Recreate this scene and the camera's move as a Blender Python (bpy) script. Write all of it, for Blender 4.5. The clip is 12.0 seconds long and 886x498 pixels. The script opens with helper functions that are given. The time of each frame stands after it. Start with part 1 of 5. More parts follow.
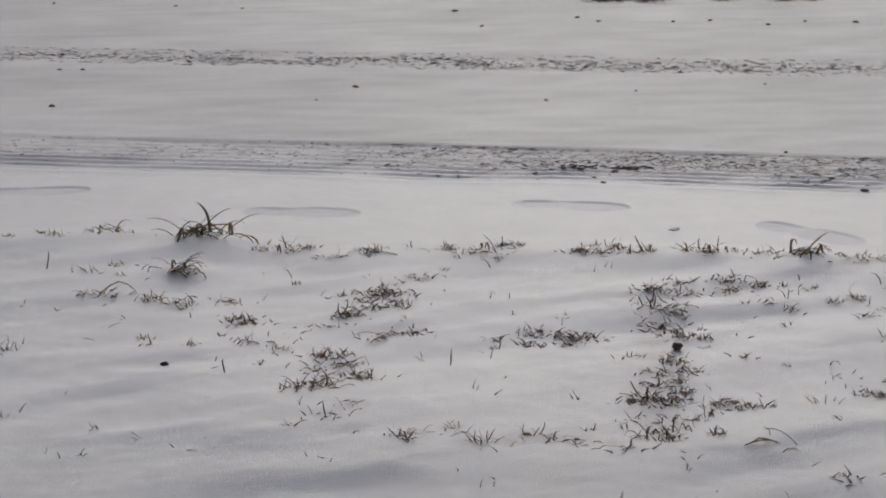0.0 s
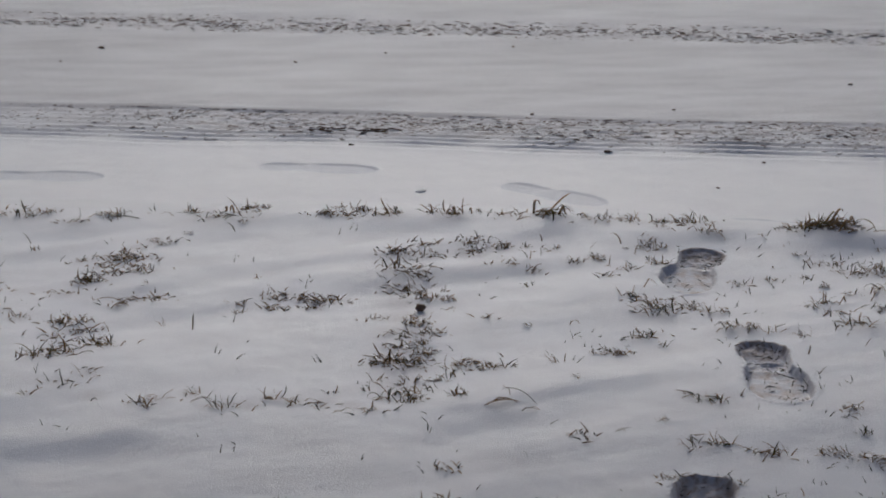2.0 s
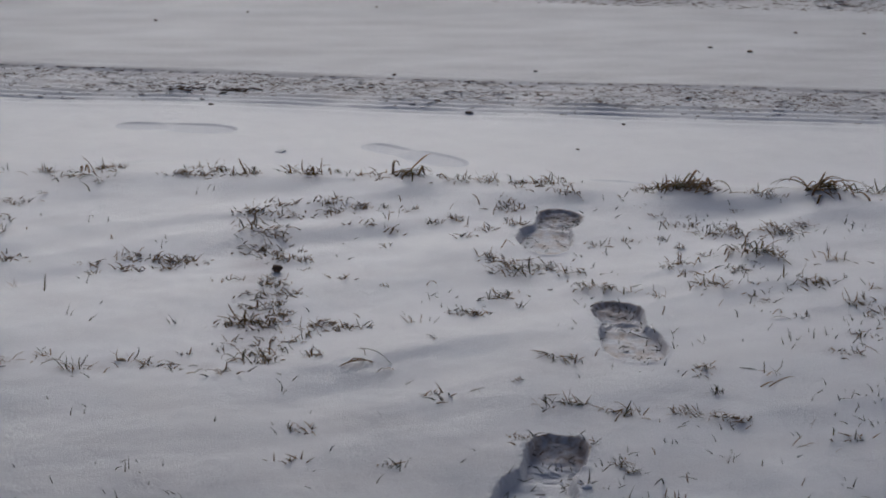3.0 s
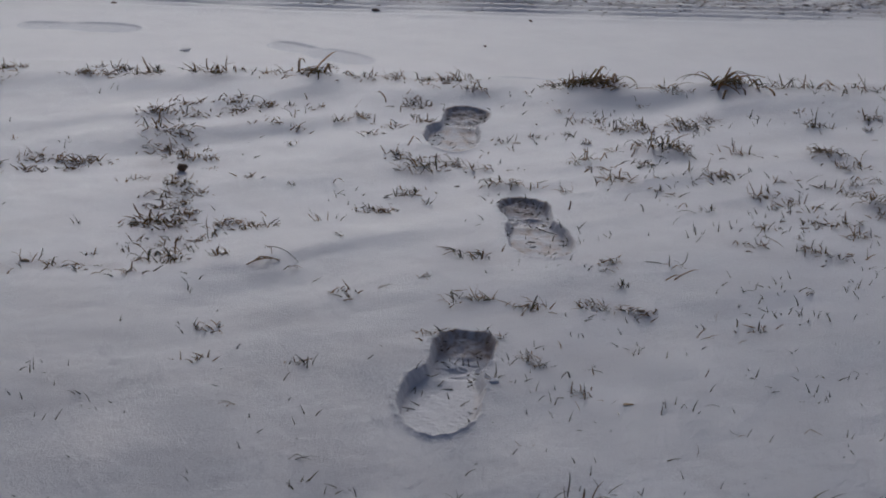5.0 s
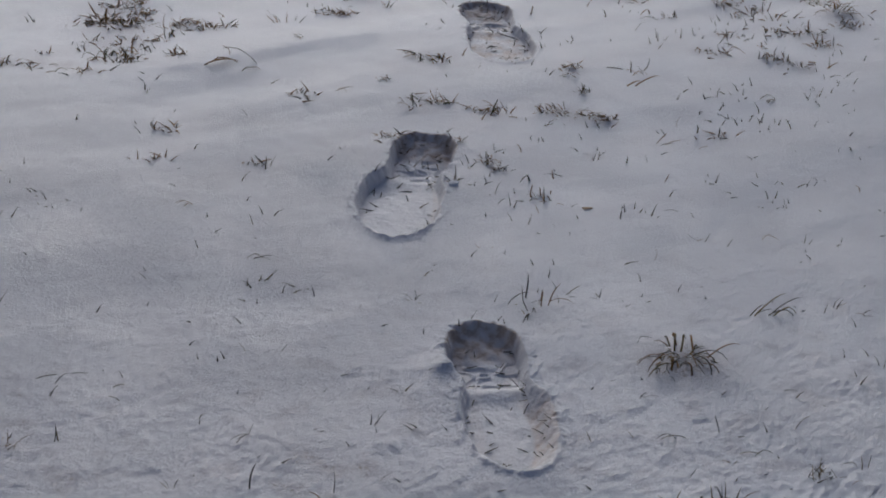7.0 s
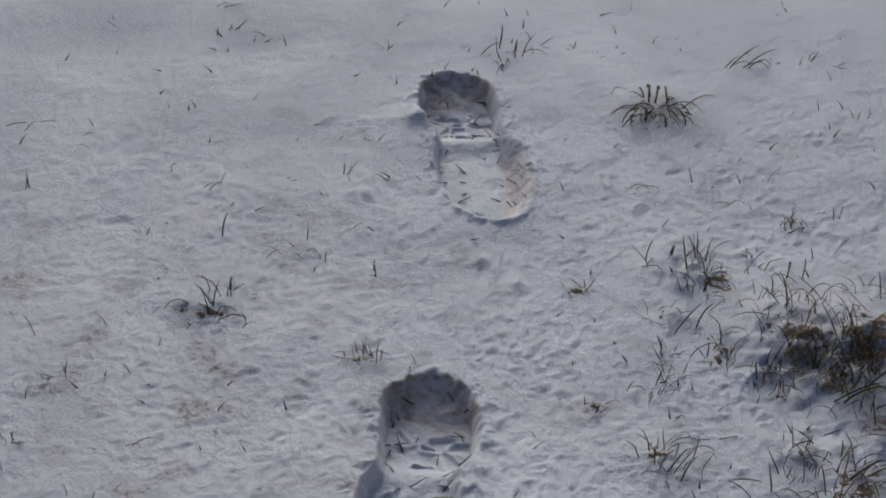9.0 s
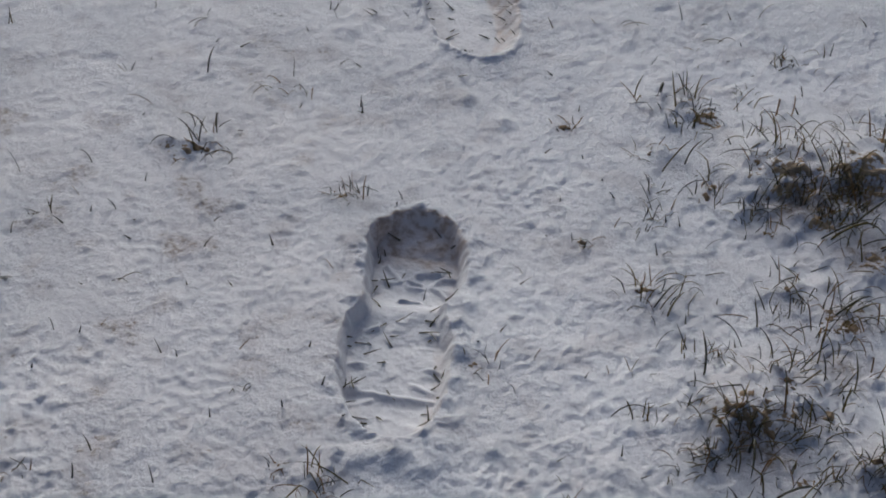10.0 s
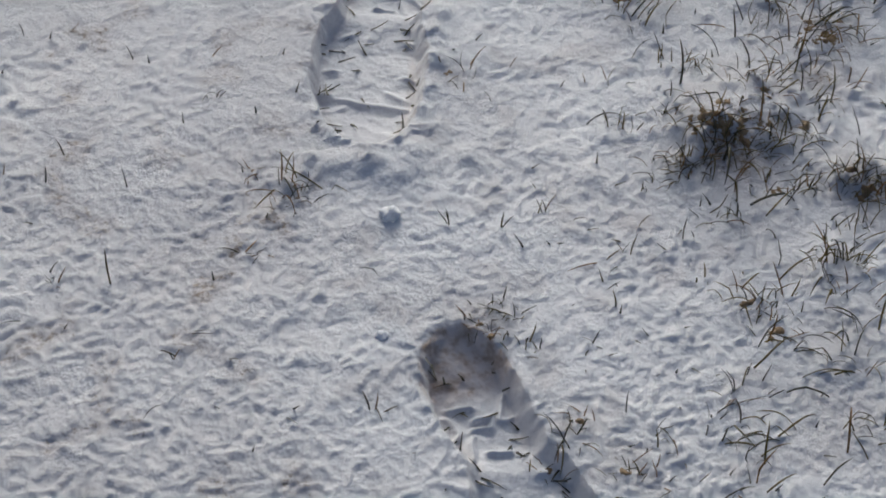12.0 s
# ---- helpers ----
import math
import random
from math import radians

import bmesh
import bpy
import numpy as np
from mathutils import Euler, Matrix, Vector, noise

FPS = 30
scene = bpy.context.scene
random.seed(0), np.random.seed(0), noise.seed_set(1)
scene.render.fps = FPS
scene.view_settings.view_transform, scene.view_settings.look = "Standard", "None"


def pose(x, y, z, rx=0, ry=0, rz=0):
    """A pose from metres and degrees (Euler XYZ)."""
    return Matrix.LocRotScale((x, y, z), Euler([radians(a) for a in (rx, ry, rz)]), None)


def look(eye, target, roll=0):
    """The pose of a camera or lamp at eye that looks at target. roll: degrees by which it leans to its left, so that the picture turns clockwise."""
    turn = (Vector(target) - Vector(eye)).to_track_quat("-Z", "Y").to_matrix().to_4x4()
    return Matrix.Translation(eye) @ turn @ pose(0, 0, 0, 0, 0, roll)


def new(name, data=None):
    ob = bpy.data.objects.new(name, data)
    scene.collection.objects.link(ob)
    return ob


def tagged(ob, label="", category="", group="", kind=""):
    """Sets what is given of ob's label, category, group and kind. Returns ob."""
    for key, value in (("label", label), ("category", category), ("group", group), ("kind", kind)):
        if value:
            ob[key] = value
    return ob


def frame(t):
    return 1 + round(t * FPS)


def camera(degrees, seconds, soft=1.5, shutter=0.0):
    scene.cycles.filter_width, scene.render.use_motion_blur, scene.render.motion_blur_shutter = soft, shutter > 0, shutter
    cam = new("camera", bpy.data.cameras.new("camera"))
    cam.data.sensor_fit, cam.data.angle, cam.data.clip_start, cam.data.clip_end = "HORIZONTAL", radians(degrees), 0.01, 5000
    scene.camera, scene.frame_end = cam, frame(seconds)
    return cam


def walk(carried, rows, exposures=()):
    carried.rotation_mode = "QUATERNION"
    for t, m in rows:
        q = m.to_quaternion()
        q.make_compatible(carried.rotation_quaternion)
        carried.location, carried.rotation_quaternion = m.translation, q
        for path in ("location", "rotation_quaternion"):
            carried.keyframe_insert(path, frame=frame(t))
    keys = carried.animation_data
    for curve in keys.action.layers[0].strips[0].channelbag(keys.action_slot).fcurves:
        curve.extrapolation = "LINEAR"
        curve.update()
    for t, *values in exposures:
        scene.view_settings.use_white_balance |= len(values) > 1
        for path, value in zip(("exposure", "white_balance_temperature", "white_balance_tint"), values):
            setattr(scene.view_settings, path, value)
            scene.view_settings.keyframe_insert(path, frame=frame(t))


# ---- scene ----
cam = camera(26.4, 12.0, 1.9)
PATH = [
    (0, (-0.079, -0.088, 1.159), (-0.048, 1.839, 0.624), -1.1),
    (0.5, (-0.067, -0.074, 1.153), (0.031, 1.846, 0.604), -0.9),
    (1, (-0.058, -0.079, 1.157), (0.1, 1.836, 0.601), -0.6),
    (1.5, (-0.05, -0.078, 1.156), (0.166, 1.829, 0.592), -0.2),
    (2, (-0.042, -0.075, 1.153), (0.239, 1.821, 0.579), 0.5),
    (2.5, (-0.03, -0.075, 1.151), (0.312, 1.806, 0.564), 1.1),
    (3, (-0.016, -0.068, 1.148), (0.399, 1.791, 0.538), 1.8),
    (3.5, (-0.012, -0.069, 1.148), (0.467, 1.766, 0.513), 2.3),
    (5.5, (-0.005, -0.066, 1.135), (0.496, 1.724, 0.399), 2.4),
    (6, (-0.007, -0.062, 1.13), (0.495, 1.711, 0.354), 2.8),
    (6.5, (-0.007, -0.063, 1.124), (0.508, 1.684, 0.297), 3.2),
    (7, (-0.006, -0.062, 1.116), (0.525, 1.652, 0.234), 3.5),
    (9, (-0.01, -0.059, 1.095), (0.532, 1.524, -0.001), 4.6),
    (9.5, (-0.007, -0.061, 1.087), (0.534, 1.476, -0.072), 4.9),
    (10, (-0.006, -0.06, 1.081), (0.528, 1.428, -0.145), 5.2),
    (10.5, (-0.004, -0.064, 1.073), (0.527, 1.375, -0.212), 5.5),
    (11, (-0.005, -0.067, 1.063), (0.52, 1.328, -0.27), 5.9),
    (11.5, (-0.003, -0.07, 1.06), (0.513, 1.282, -0.322), 6.1),
    (12, (-0.004, -0.074, 1.054), (0.513, 1.229, -0.373), 6.6),
]
EXPOSURES = [(0, -1.30, 5500, 10), (1, -1.41, 5420, 10), (2.5, -1.50, 5270, 11), (3.7, -1.62, 5190, 12), (5.5, -1.66, 5170, 13), (6.5, -1.58, 5160, 12), (7, -1.34, 5150, 11), (9, -1.12, 5210, 9), (10.5, -0.88, 5240, 8), (12, -0.71, 5330, 6)]
walk(cam, [(t, look(eye, target, roll)) for t, eye, target, roll in PATH], EXPOSURES)

# world, sun, exposure
SUN_AZ, SUN_EL = math.radians(8), math.radians(20)   # azimuth from +y towards +x
sky_world = bpy.data.worlds.new("sky")
scene.world = sky_world
sky_world.use_nodes = True
wn = sky_world.node_tree
sky = wn.nodes.new("ShaderNodeTexSky")
sky.sky_type = 'NISHITA'
sky.sun_disc = False
sky.sun_elevation = SUN_EL
sky.sun_rotation = SUN_AZ
sky.air_density, sky.dust_density, sky.ozone_density = 0.65, 7.5, 0.0
bg = wn.nodes["Background"]
bg.inputs["Strength"].default_value = 0.15
wn.links.new(sky.outputs[0], bg.inputs["Color"])

sun_data = bpy.data.lights.new("sun", 'SUN')
sun_data.energy = 2.1
sun_data.angle = math.radians(28)
sun_data.color = (1.0, 0.89, 0.72)
sun = new("sun", sun_data)
sun.matrix_world = look((math.sin(SUN_AZ) * 30, math.cos(SUN_AZ) * 30, math.tan(SUN_EL) * 30), (0, 0, 0))


# ---- materials ----
def material(name):
    m = bpy.data.materials.new(name)
    m.use_nodes = True
    nt = m.node_tree
    return m, nt, nt.nodes["Principled BSDF"]


def noise_node(nt, scale, detail=4.0, rough=0.55, coords=None):
    n = nt.nodes.new("ShaderNodeTexNoise")
    n.inputs["Scale"].default_value = scale
    n.inputs["Detail"].default_value = detail
    n.inputs["Roughness"].default_value = rough
    if coords is not None:
        nt.links.new(coords, n.inputs["Vector"])
    return n


def ramp(nt, fac, stops):
    r = nt.nodes.new("ShaderNodeValToRGB")
    e = r.color_ramp.elements
    e[0].position, e[0].color = stops[0][0], (*stops[0][1], 1)
    e[1].position, e[1].color = stops[-1][0], (*stops[-1][1], 1)
    for p, c in stops[1:-1]:
        e.new(p).color = (*c, 1)
    nt.links.new(fac, r.inputs["Fac"])
    return r


def snow_material(name, low, high, grain, relief, subsurface=0.0, soil=((0.095, 0.065, 0.043), (0.33, 0.245, 0.17)), dusty=(0.47, 0.42, 0.41)):
    m, nt, b = material(name)
    geo = nt.nodes.new("ShaderNodeNewGeometry")
    big = noise_node(nt, 7.0, 5, 0.6, geo.outputs["Position"])
    fine = noise_node(nt, grain, 5, 0.7, geo.outputs["Position"])
    mix = nt.nodes.new("ShaderNodeMath")
    mix.operation = 'MULTIPLY_ADD'
    nt.links.new(fine.outputs["Fac"], mix.inputs[0])
    mix.inputs[1].default_value = 0.5
    half = nt.nodes.new("ShaderNodeMath")
    half.operation = 'MULTIPLY'
    half.inputs[1].default_value = 0.5
    nt.links.new(big.outputs["Fac"], half.inputs[0])
    nt.links.new(half.outputs[0], mix.inputs[2])
    col = ramp(nt, mix.outputs[0], [(0.3, low), (0.6, high)])
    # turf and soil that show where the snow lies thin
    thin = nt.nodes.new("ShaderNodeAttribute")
    thin.attribute_name = "thin_or_dull"
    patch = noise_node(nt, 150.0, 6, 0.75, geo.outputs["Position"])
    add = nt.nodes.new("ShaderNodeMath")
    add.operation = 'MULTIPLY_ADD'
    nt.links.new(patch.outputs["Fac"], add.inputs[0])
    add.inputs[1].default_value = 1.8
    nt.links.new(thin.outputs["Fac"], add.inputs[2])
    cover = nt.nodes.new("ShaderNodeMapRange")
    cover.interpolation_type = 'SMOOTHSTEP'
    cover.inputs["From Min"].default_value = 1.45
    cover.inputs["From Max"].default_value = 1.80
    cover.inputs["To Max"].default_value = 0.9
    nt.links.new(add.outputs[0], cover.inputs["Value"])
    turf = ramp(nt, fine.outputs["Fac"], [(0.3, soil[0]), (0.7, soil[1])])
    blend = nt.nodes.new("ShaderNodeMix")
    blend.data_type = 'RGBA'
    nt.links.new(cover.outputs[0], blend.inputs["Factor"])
    worn = nt.nodes.new("ShaderNodeAttribute")
    worn.attribute_name = "driven_snow"
    grey = nt.nodes.new("ShaderNodeMix")
    grey.data_type = 'RGBA'
    nt.links.new(worn.outputs["Fac"], grey.inputs["Factor"])
    nt.links.new(col.outputs["Color"], grey.inputs["A"])
    grey.inputs["B"].default_value = (0.52, 0.50, 0.50, 1)
    # thin snow over turf, south slopes and near west are duller than deep snow
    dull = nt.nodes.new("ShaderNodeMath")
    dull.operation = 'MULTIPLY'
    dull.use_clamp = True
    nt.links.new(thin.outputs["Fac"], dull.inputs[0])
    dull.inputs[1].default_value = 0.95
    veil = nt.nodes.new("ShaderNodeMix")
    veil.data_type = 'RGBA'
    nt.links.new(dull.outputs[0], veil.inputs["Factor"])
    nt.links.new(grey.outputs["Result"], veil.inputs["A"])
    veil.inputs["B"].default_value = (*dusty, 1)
    nt.links.new(veil.outputs["Result"], blend.inputs["A"])
    nt.links.new(turf.outputs["Color"], blend.inputs["B"])
    nt.links.new(blend.outputs["Result"], b.inputs["Base Color"])
    matt = nt.nodes.new("ShaderNodeMapRange")
    matt.inputs["To Min"].default_value = 0.62
    matt.inputs["To Max"].default_value = 0.75
    nt.links.new(worn.outputs["Fac"], matt.inputs["Value"])
    nt.links.new(matt.outputs[0], b.inputs["Roughness"])
    b.inputs["Specular IOR Level"].default_value = 1.0
    b.inputs["IOR"].default_value = 1.36
    b.inputs["Sheen Weight"].default_value = 1.0
    b.inputs["Sheen Roughness"].default_value = 0.3
    b.inputs["Subsurface Weight"].default_value = subsurface
    b.inputs["Subsurface Radius"].default_value = (1.0, 0.7, 0.5)
    b.inputs["Subsurface Scale"].default_value = 0.012
    bump = nt.nodes.new("ShaderNodeBump")
    frozen = nt.nodes.new("ShaderNodeAttribute")
    frozen.attribute_name = "crusted_snow"
    crisp = nt.nodes.new("ShaderNodeMapRange")
    crisp.inputs["To Min"].default_value = relief
    crisp.inputs["To Max"].default_value = 0.46
    nt.links.new(frozen.outputs["Fac"], crisp.inputs["Value"])
    nt.links.new(crisp.outputs[0], bump.inputs["Strength"])
    bump.inputs["Distance"].default_value = 0.004
    crust = noise_node(nt, 210.0, 6, 0.70, geo.outputs["Position"])
    # small rounded grains with creases between them
    puffs = nt.nodes.new("ShaderNodeTexVoronoi")
    puffs.feature = 'SMOOTH_F1'
    puffs.inputs["Scale"].default_value = 240.0
    puffs.inputs["Smoothness"].default_value = 0.35
    nt.links.new(geo.outputs["Position"], puffs.inputs["Vector"])
    grains = nt.nodes.new("ShaderNodeMath")
    grains.operation = 'MULTIPLY_ADD'
    nt.links.new(puffs.outputs["Distance"], grains.inputs[0])
    grains.inputs[1].default_value = -0.9
    nt.links.new(fine.outputs["Fac"], grains.inputs[2])
    both = nt.nodes.new("ShaderNodeMath")
    both.operation = 'MULTIPLY_ADD'
    nt.links.new(crust.outputs["Fac"], both.inputs[0])
    both.inputs[1].default_value = 1.8
    nt.links.new(grains.outputs[0], both.inputs[2])
    nt.links.new(both.outputs[0], bump.inputs["Height"])
    nt.links.new(bump.outputs["Normal"], b.inputs["Normal"])
    return m


def earth_material(name, stops, scale, rough=0.9, relief=0.6, sheer=0.0):
    m, nt, b = material(name)
    geo = nt.nodes.new("ShaderNodeNewGeometry")
    info = nt.nodes.new("ShaderNodeObjectInfo")
    n = noise_node(nt, scale, 5, 0.65, geo.outputs["Position"])
    add = nt.nodes.new("ShaderNodeMath")
    add.operation = 'MULTIPLY_ADD'
    nt.links.new(info.outputs["Random"], add.inputs[0])
    add.inputs[1].default_value = 0.35
    isl = nt.nodes.new("ShaderNodeMath")
    isl.operation = 'MULTIPLY_ADD'
    nt.links.new(geo.outputs["Random Per Island"], isl.inputs[0])
    isl.inputs[1].default_value = 0.4
    nt.links.new(n.outputs["Fac"], isl.inputs[2])
    nt.links.new(isl.outputs[0], add.inputs[2])
    lo = nt.nodes.new("ShaderNodeMath")
    lo.operation = 'SUBTRACT'
    lo.inputs[1].default_value = 0.35
    nt.links.new(add.outputs[0], lo.inputs[0])
    col = ramp(nt, lo.outputs[0], stops)
    nt.links.new(col.outputs["Color"], b.inputs["Base Color"])
    b.inputs["Roughness"].default_value = rough
    bump = nt.nodes.new("ShaderNodeBump")
    bump.inputs["Strength"].default_value = relief
    bump.inputs["Distance"].default_value = 0.003
    nt.links.new(n.outputs["Fac"], bump.inputs["Height"])
    nt.links.new(bump.outputs["Normal"], b.inputs["Normal"])
    if sheer:
        # thin blades let some light through
        through_light = nt.nodes.new("ShaderNodeBsdfTranslucent")
        nt.links.new(col.outputs["Color"], through_light.inputs["Color"])
        both = nt.nodes.new("ShaderNodeMixShader")
        both.inputs[0].default_value = sheer
        nt.links.new(b.outputs[0], both.inputs[1])
        nt.links.new(through_light.outputs[0], both.inputs[2])
        nt.links.new(both.outputs[0], nt.nodes["Material Output"].inputs["Surface"])
    return m


SNOW = snow_material("wind_blown_snow", (0.81, 0.80, 0.815), (0.93, 0.92, 0.925), 420.0, 0.20, 0.0, ((0.15, 0.105, 0.07), (0.42, 0.325, 0.235)))
PACKED = snow_material("packed_snow", (0.61, 0.605, 0.625), (0.75, 0.745, 0.76), 600.0, 0.25, 0.0, ((0.26, 0.18, 0.13), (0.55, 0.44, 0.35)), (0.58, 0.465, 0.39))
# floors of the lane prints, toned bluer and darker than the snow around
LANE_PRINT = snow_material("lane_print_snow", (0.60, 0.61, 0.65), (0.72, 0.73, 0.77), 420.0, 0.2, 0.0)
GREEN = earth_material("green_grass", [(0.1, (0.040, 0.036, 0.016)), (0.5, (0.085, 0.072, 0.014)), (0.95, (0.18, 0.142, 0.032))], 60, 0.6, 0.2, 0.45)
DRY = earth_material("dry_grass", [(0.1, (0.10, 0.055, 0.018)), (0.5, (0.26, 0.15, 0.050)), (0.95, (0.46, 0.29, 0.105))], 60, 0.7, 0.2, 0.45)
THATCH = earth_material("dead_thatch", [(0.1, (0.10, 0.058, 0.026)), (0.55, (0.29, 0.185, 0.088)), (0.95, (0.50, 0.37, 0.20))], 260, 0.9, 0.5)
# a darker olive, for near blades, stubble and trodden bits
DARK = earth_material("dark_olive_grass", [(0.1, (0.022, 0.019, 0.010)), (0.5, (0.052, 0.046, 0.020)), (0.95, (0.12, 0.098, 0.042))], 60, 0.6, 0.2, 0.2)
OLIVE = earth_material("yellowing_grass", [(0.1, (0.060, 0.049, 0.012)), (0.5, (0.165, 0.130, 0.030)), (0.95, (0.34, 0.25, 0.070))], 60, 0.6, 0.2, 0.5)
TURF = earth_material("matted_turf", [(0.1, (0.13, 0.085, 0.045)), (0.5, (0.27, 0.185, 0.10)), (0.95, (0.46, 0.35, 0.22))], 260, 0.9, 0.6)
SOIL = earth_material("frozen_soil", [(0.1, (0.055, 0.034, 0.020)), (0.6, (0.185, 0.115, 0.070)), (0.95, (0.38, 0.27, 0.18))], 220)
STONE = earth_material("gravel_stone", [(0.1, (0.035, 0.032, 0.032)), (0.6, (0.10, 0.09, 0.085)), (0.95, (0.22, 0.20, 0.18))], 300)


# ---- the lie of the land ----
def hash2(i, j, seed):
    h = (i.astype(np.int64) * 374761393 + j.astype(np.int64) * 668265263 + seed * 974634777) & 0xFFFFFFFF
    h = ((h ^ (h >> 13)) * 1274126177) & 0xFFFFFFFF
    h = ((h ^ (h >> 16)) * 2246822519) & 0xFFFFFFFF
    return ((h ^ (h >> 15)) & 0xFFFFFF) / float(0xFFFFFF)


GRADIENTS = np.array([(math.cos(k * math.pi / 16), math.sin(k * math.pi / 16)) for k in range(32)])


def grain(x, y, size, seed, turned=True):
    """Smooth noise from about -1 to 1 with lumps of the given size."""
    turn = 0.7 + 1.37 * seed if turned else 0.0
    c, s = math.cos(turn), math.sin(turn)
    u, v = (c * x + s * y) / size, (c * y - s * x) / size
    i, j = np.floor(u), np.floor(v)
    f, g = u - i, v - j
    total = 0.0
    fu, gv = f * f * f * (f * (f * 6 - 15) + 10), g * g * g * (g * (g * 6 - 15) + 10)
    for di in (0, 1):
        for dj in (0, 1):
            way = GRADIENTS[(hash2(i + di, j + dj, seed) * 31.999).astype(int)]
            dot = way[..., 0] * (f - di) + way[..., 1] * (g - dj)
            total = total + dot * (fu if di else 1 - fu) * (gv if dj else 1 - gv)
    return np.clip(total * 1.75, -1, 1)


def step(a, b, v):
    t = np.clip((v - a) / (b - a), 0, 1)
    return t * t * (3 - 2 * t)


def edge_y(x):
    """The line along which the grass verge breaks off to the lane."""
    return 4.08 - 0.2 * x + 0.03 * np.sin(2.3 * x + 1.0) + 0.015 * np.sin(6.1 * x)


LANE_Z, LANE_SLOPE = -0.07, -0.225
LANE_COS = 1 / math.hypot(1, LANE_SLOPE)


def lane_across(x, y, y0):
    return (y - y0 - LANE_SLOPE * x) * LANE_COS


def rut_depth(x, y):
    w = lane_across(x, y, 5.29) + 0.008 * grain(x, y, 0.5, 41)
    bed = step(0.225, 0.19, np.abs(w))
    ribs = np.clip(np.sin(w * 2 * math.pi / 0.050) * 2.0 + 0.7, -1, 1)
    near_half = step(0.03, -0.05, w)
    soft = 0.6 + 0.4 * grain(x, y, 0.22, 42)
    z = -0.0032 * bed + bed * soft * (0.0014 + 0.0034 * near_half) * ribs
    z += 0.002 * np.exp(-((np.abs(w) - 0.235) / 0.02) ** 2)
    z += bed * 0.0022 * grain(x, y * 1.5, 0.035, 43) * (1 - 0.6 * near_half)
    w2 = lane_across(x, y, 7.0)
    bed2 = step(0.17, 0.12, np.abs(w2))
    z += bed2 * (-0.004 + 0.005 * grain(x, y, 0.06, 44) + 0.004 * grain(x, y, 0.03, 45))
    return z


HUMMOCKS = []      # x, y, radius, height of the snow heaped over tussocks
# x, y, half width, height of snow ledges over tussocks, broken off on their south side
LEDGES = [(0.815, 1.267, 0.050, 0.017), (0.901, 1.270, 0.045, 0.017), (0.844, 1.222, 0.050, 0.014), (0.749, 1.131, 0.028, 0.008), (0.863, 1.126, 0.035, 0.012),
          (0.650, 0.955, 0.058, 0.013), (0.270, 1.472, 0.035, 0.008), (0.776, 1.052, 0.028, 0.008), (0.641, 0.874, 0.030, 0.006), (0.627, 1.140, 0.025, 0.006), (0.774, 1.455, 0.030, 0.009),
          (0.736, 1.350, 0.022, 0.009), (0.745, 0.895, 0.034, 0.014), (0.590, 0.780, 0.022, 0.006), (0.665, 0.750, 0.025, 0.007),
          (0.285, 0.975, 0.016, 0.007), (0.710, 0.985, 0.028, 0.009), (0.950, 1.180, 0.040, 0.016)]


def crusted(x, y):
    """1 over the strip where the fine crust of the snow is modelled, 0 well outside it."""
    u = x / np.sqrt(y * y + 0.09)
    return step(-0.42, -0.32, u) * step(1.08, 0.97, u) * step(0.36, 0.46, y)


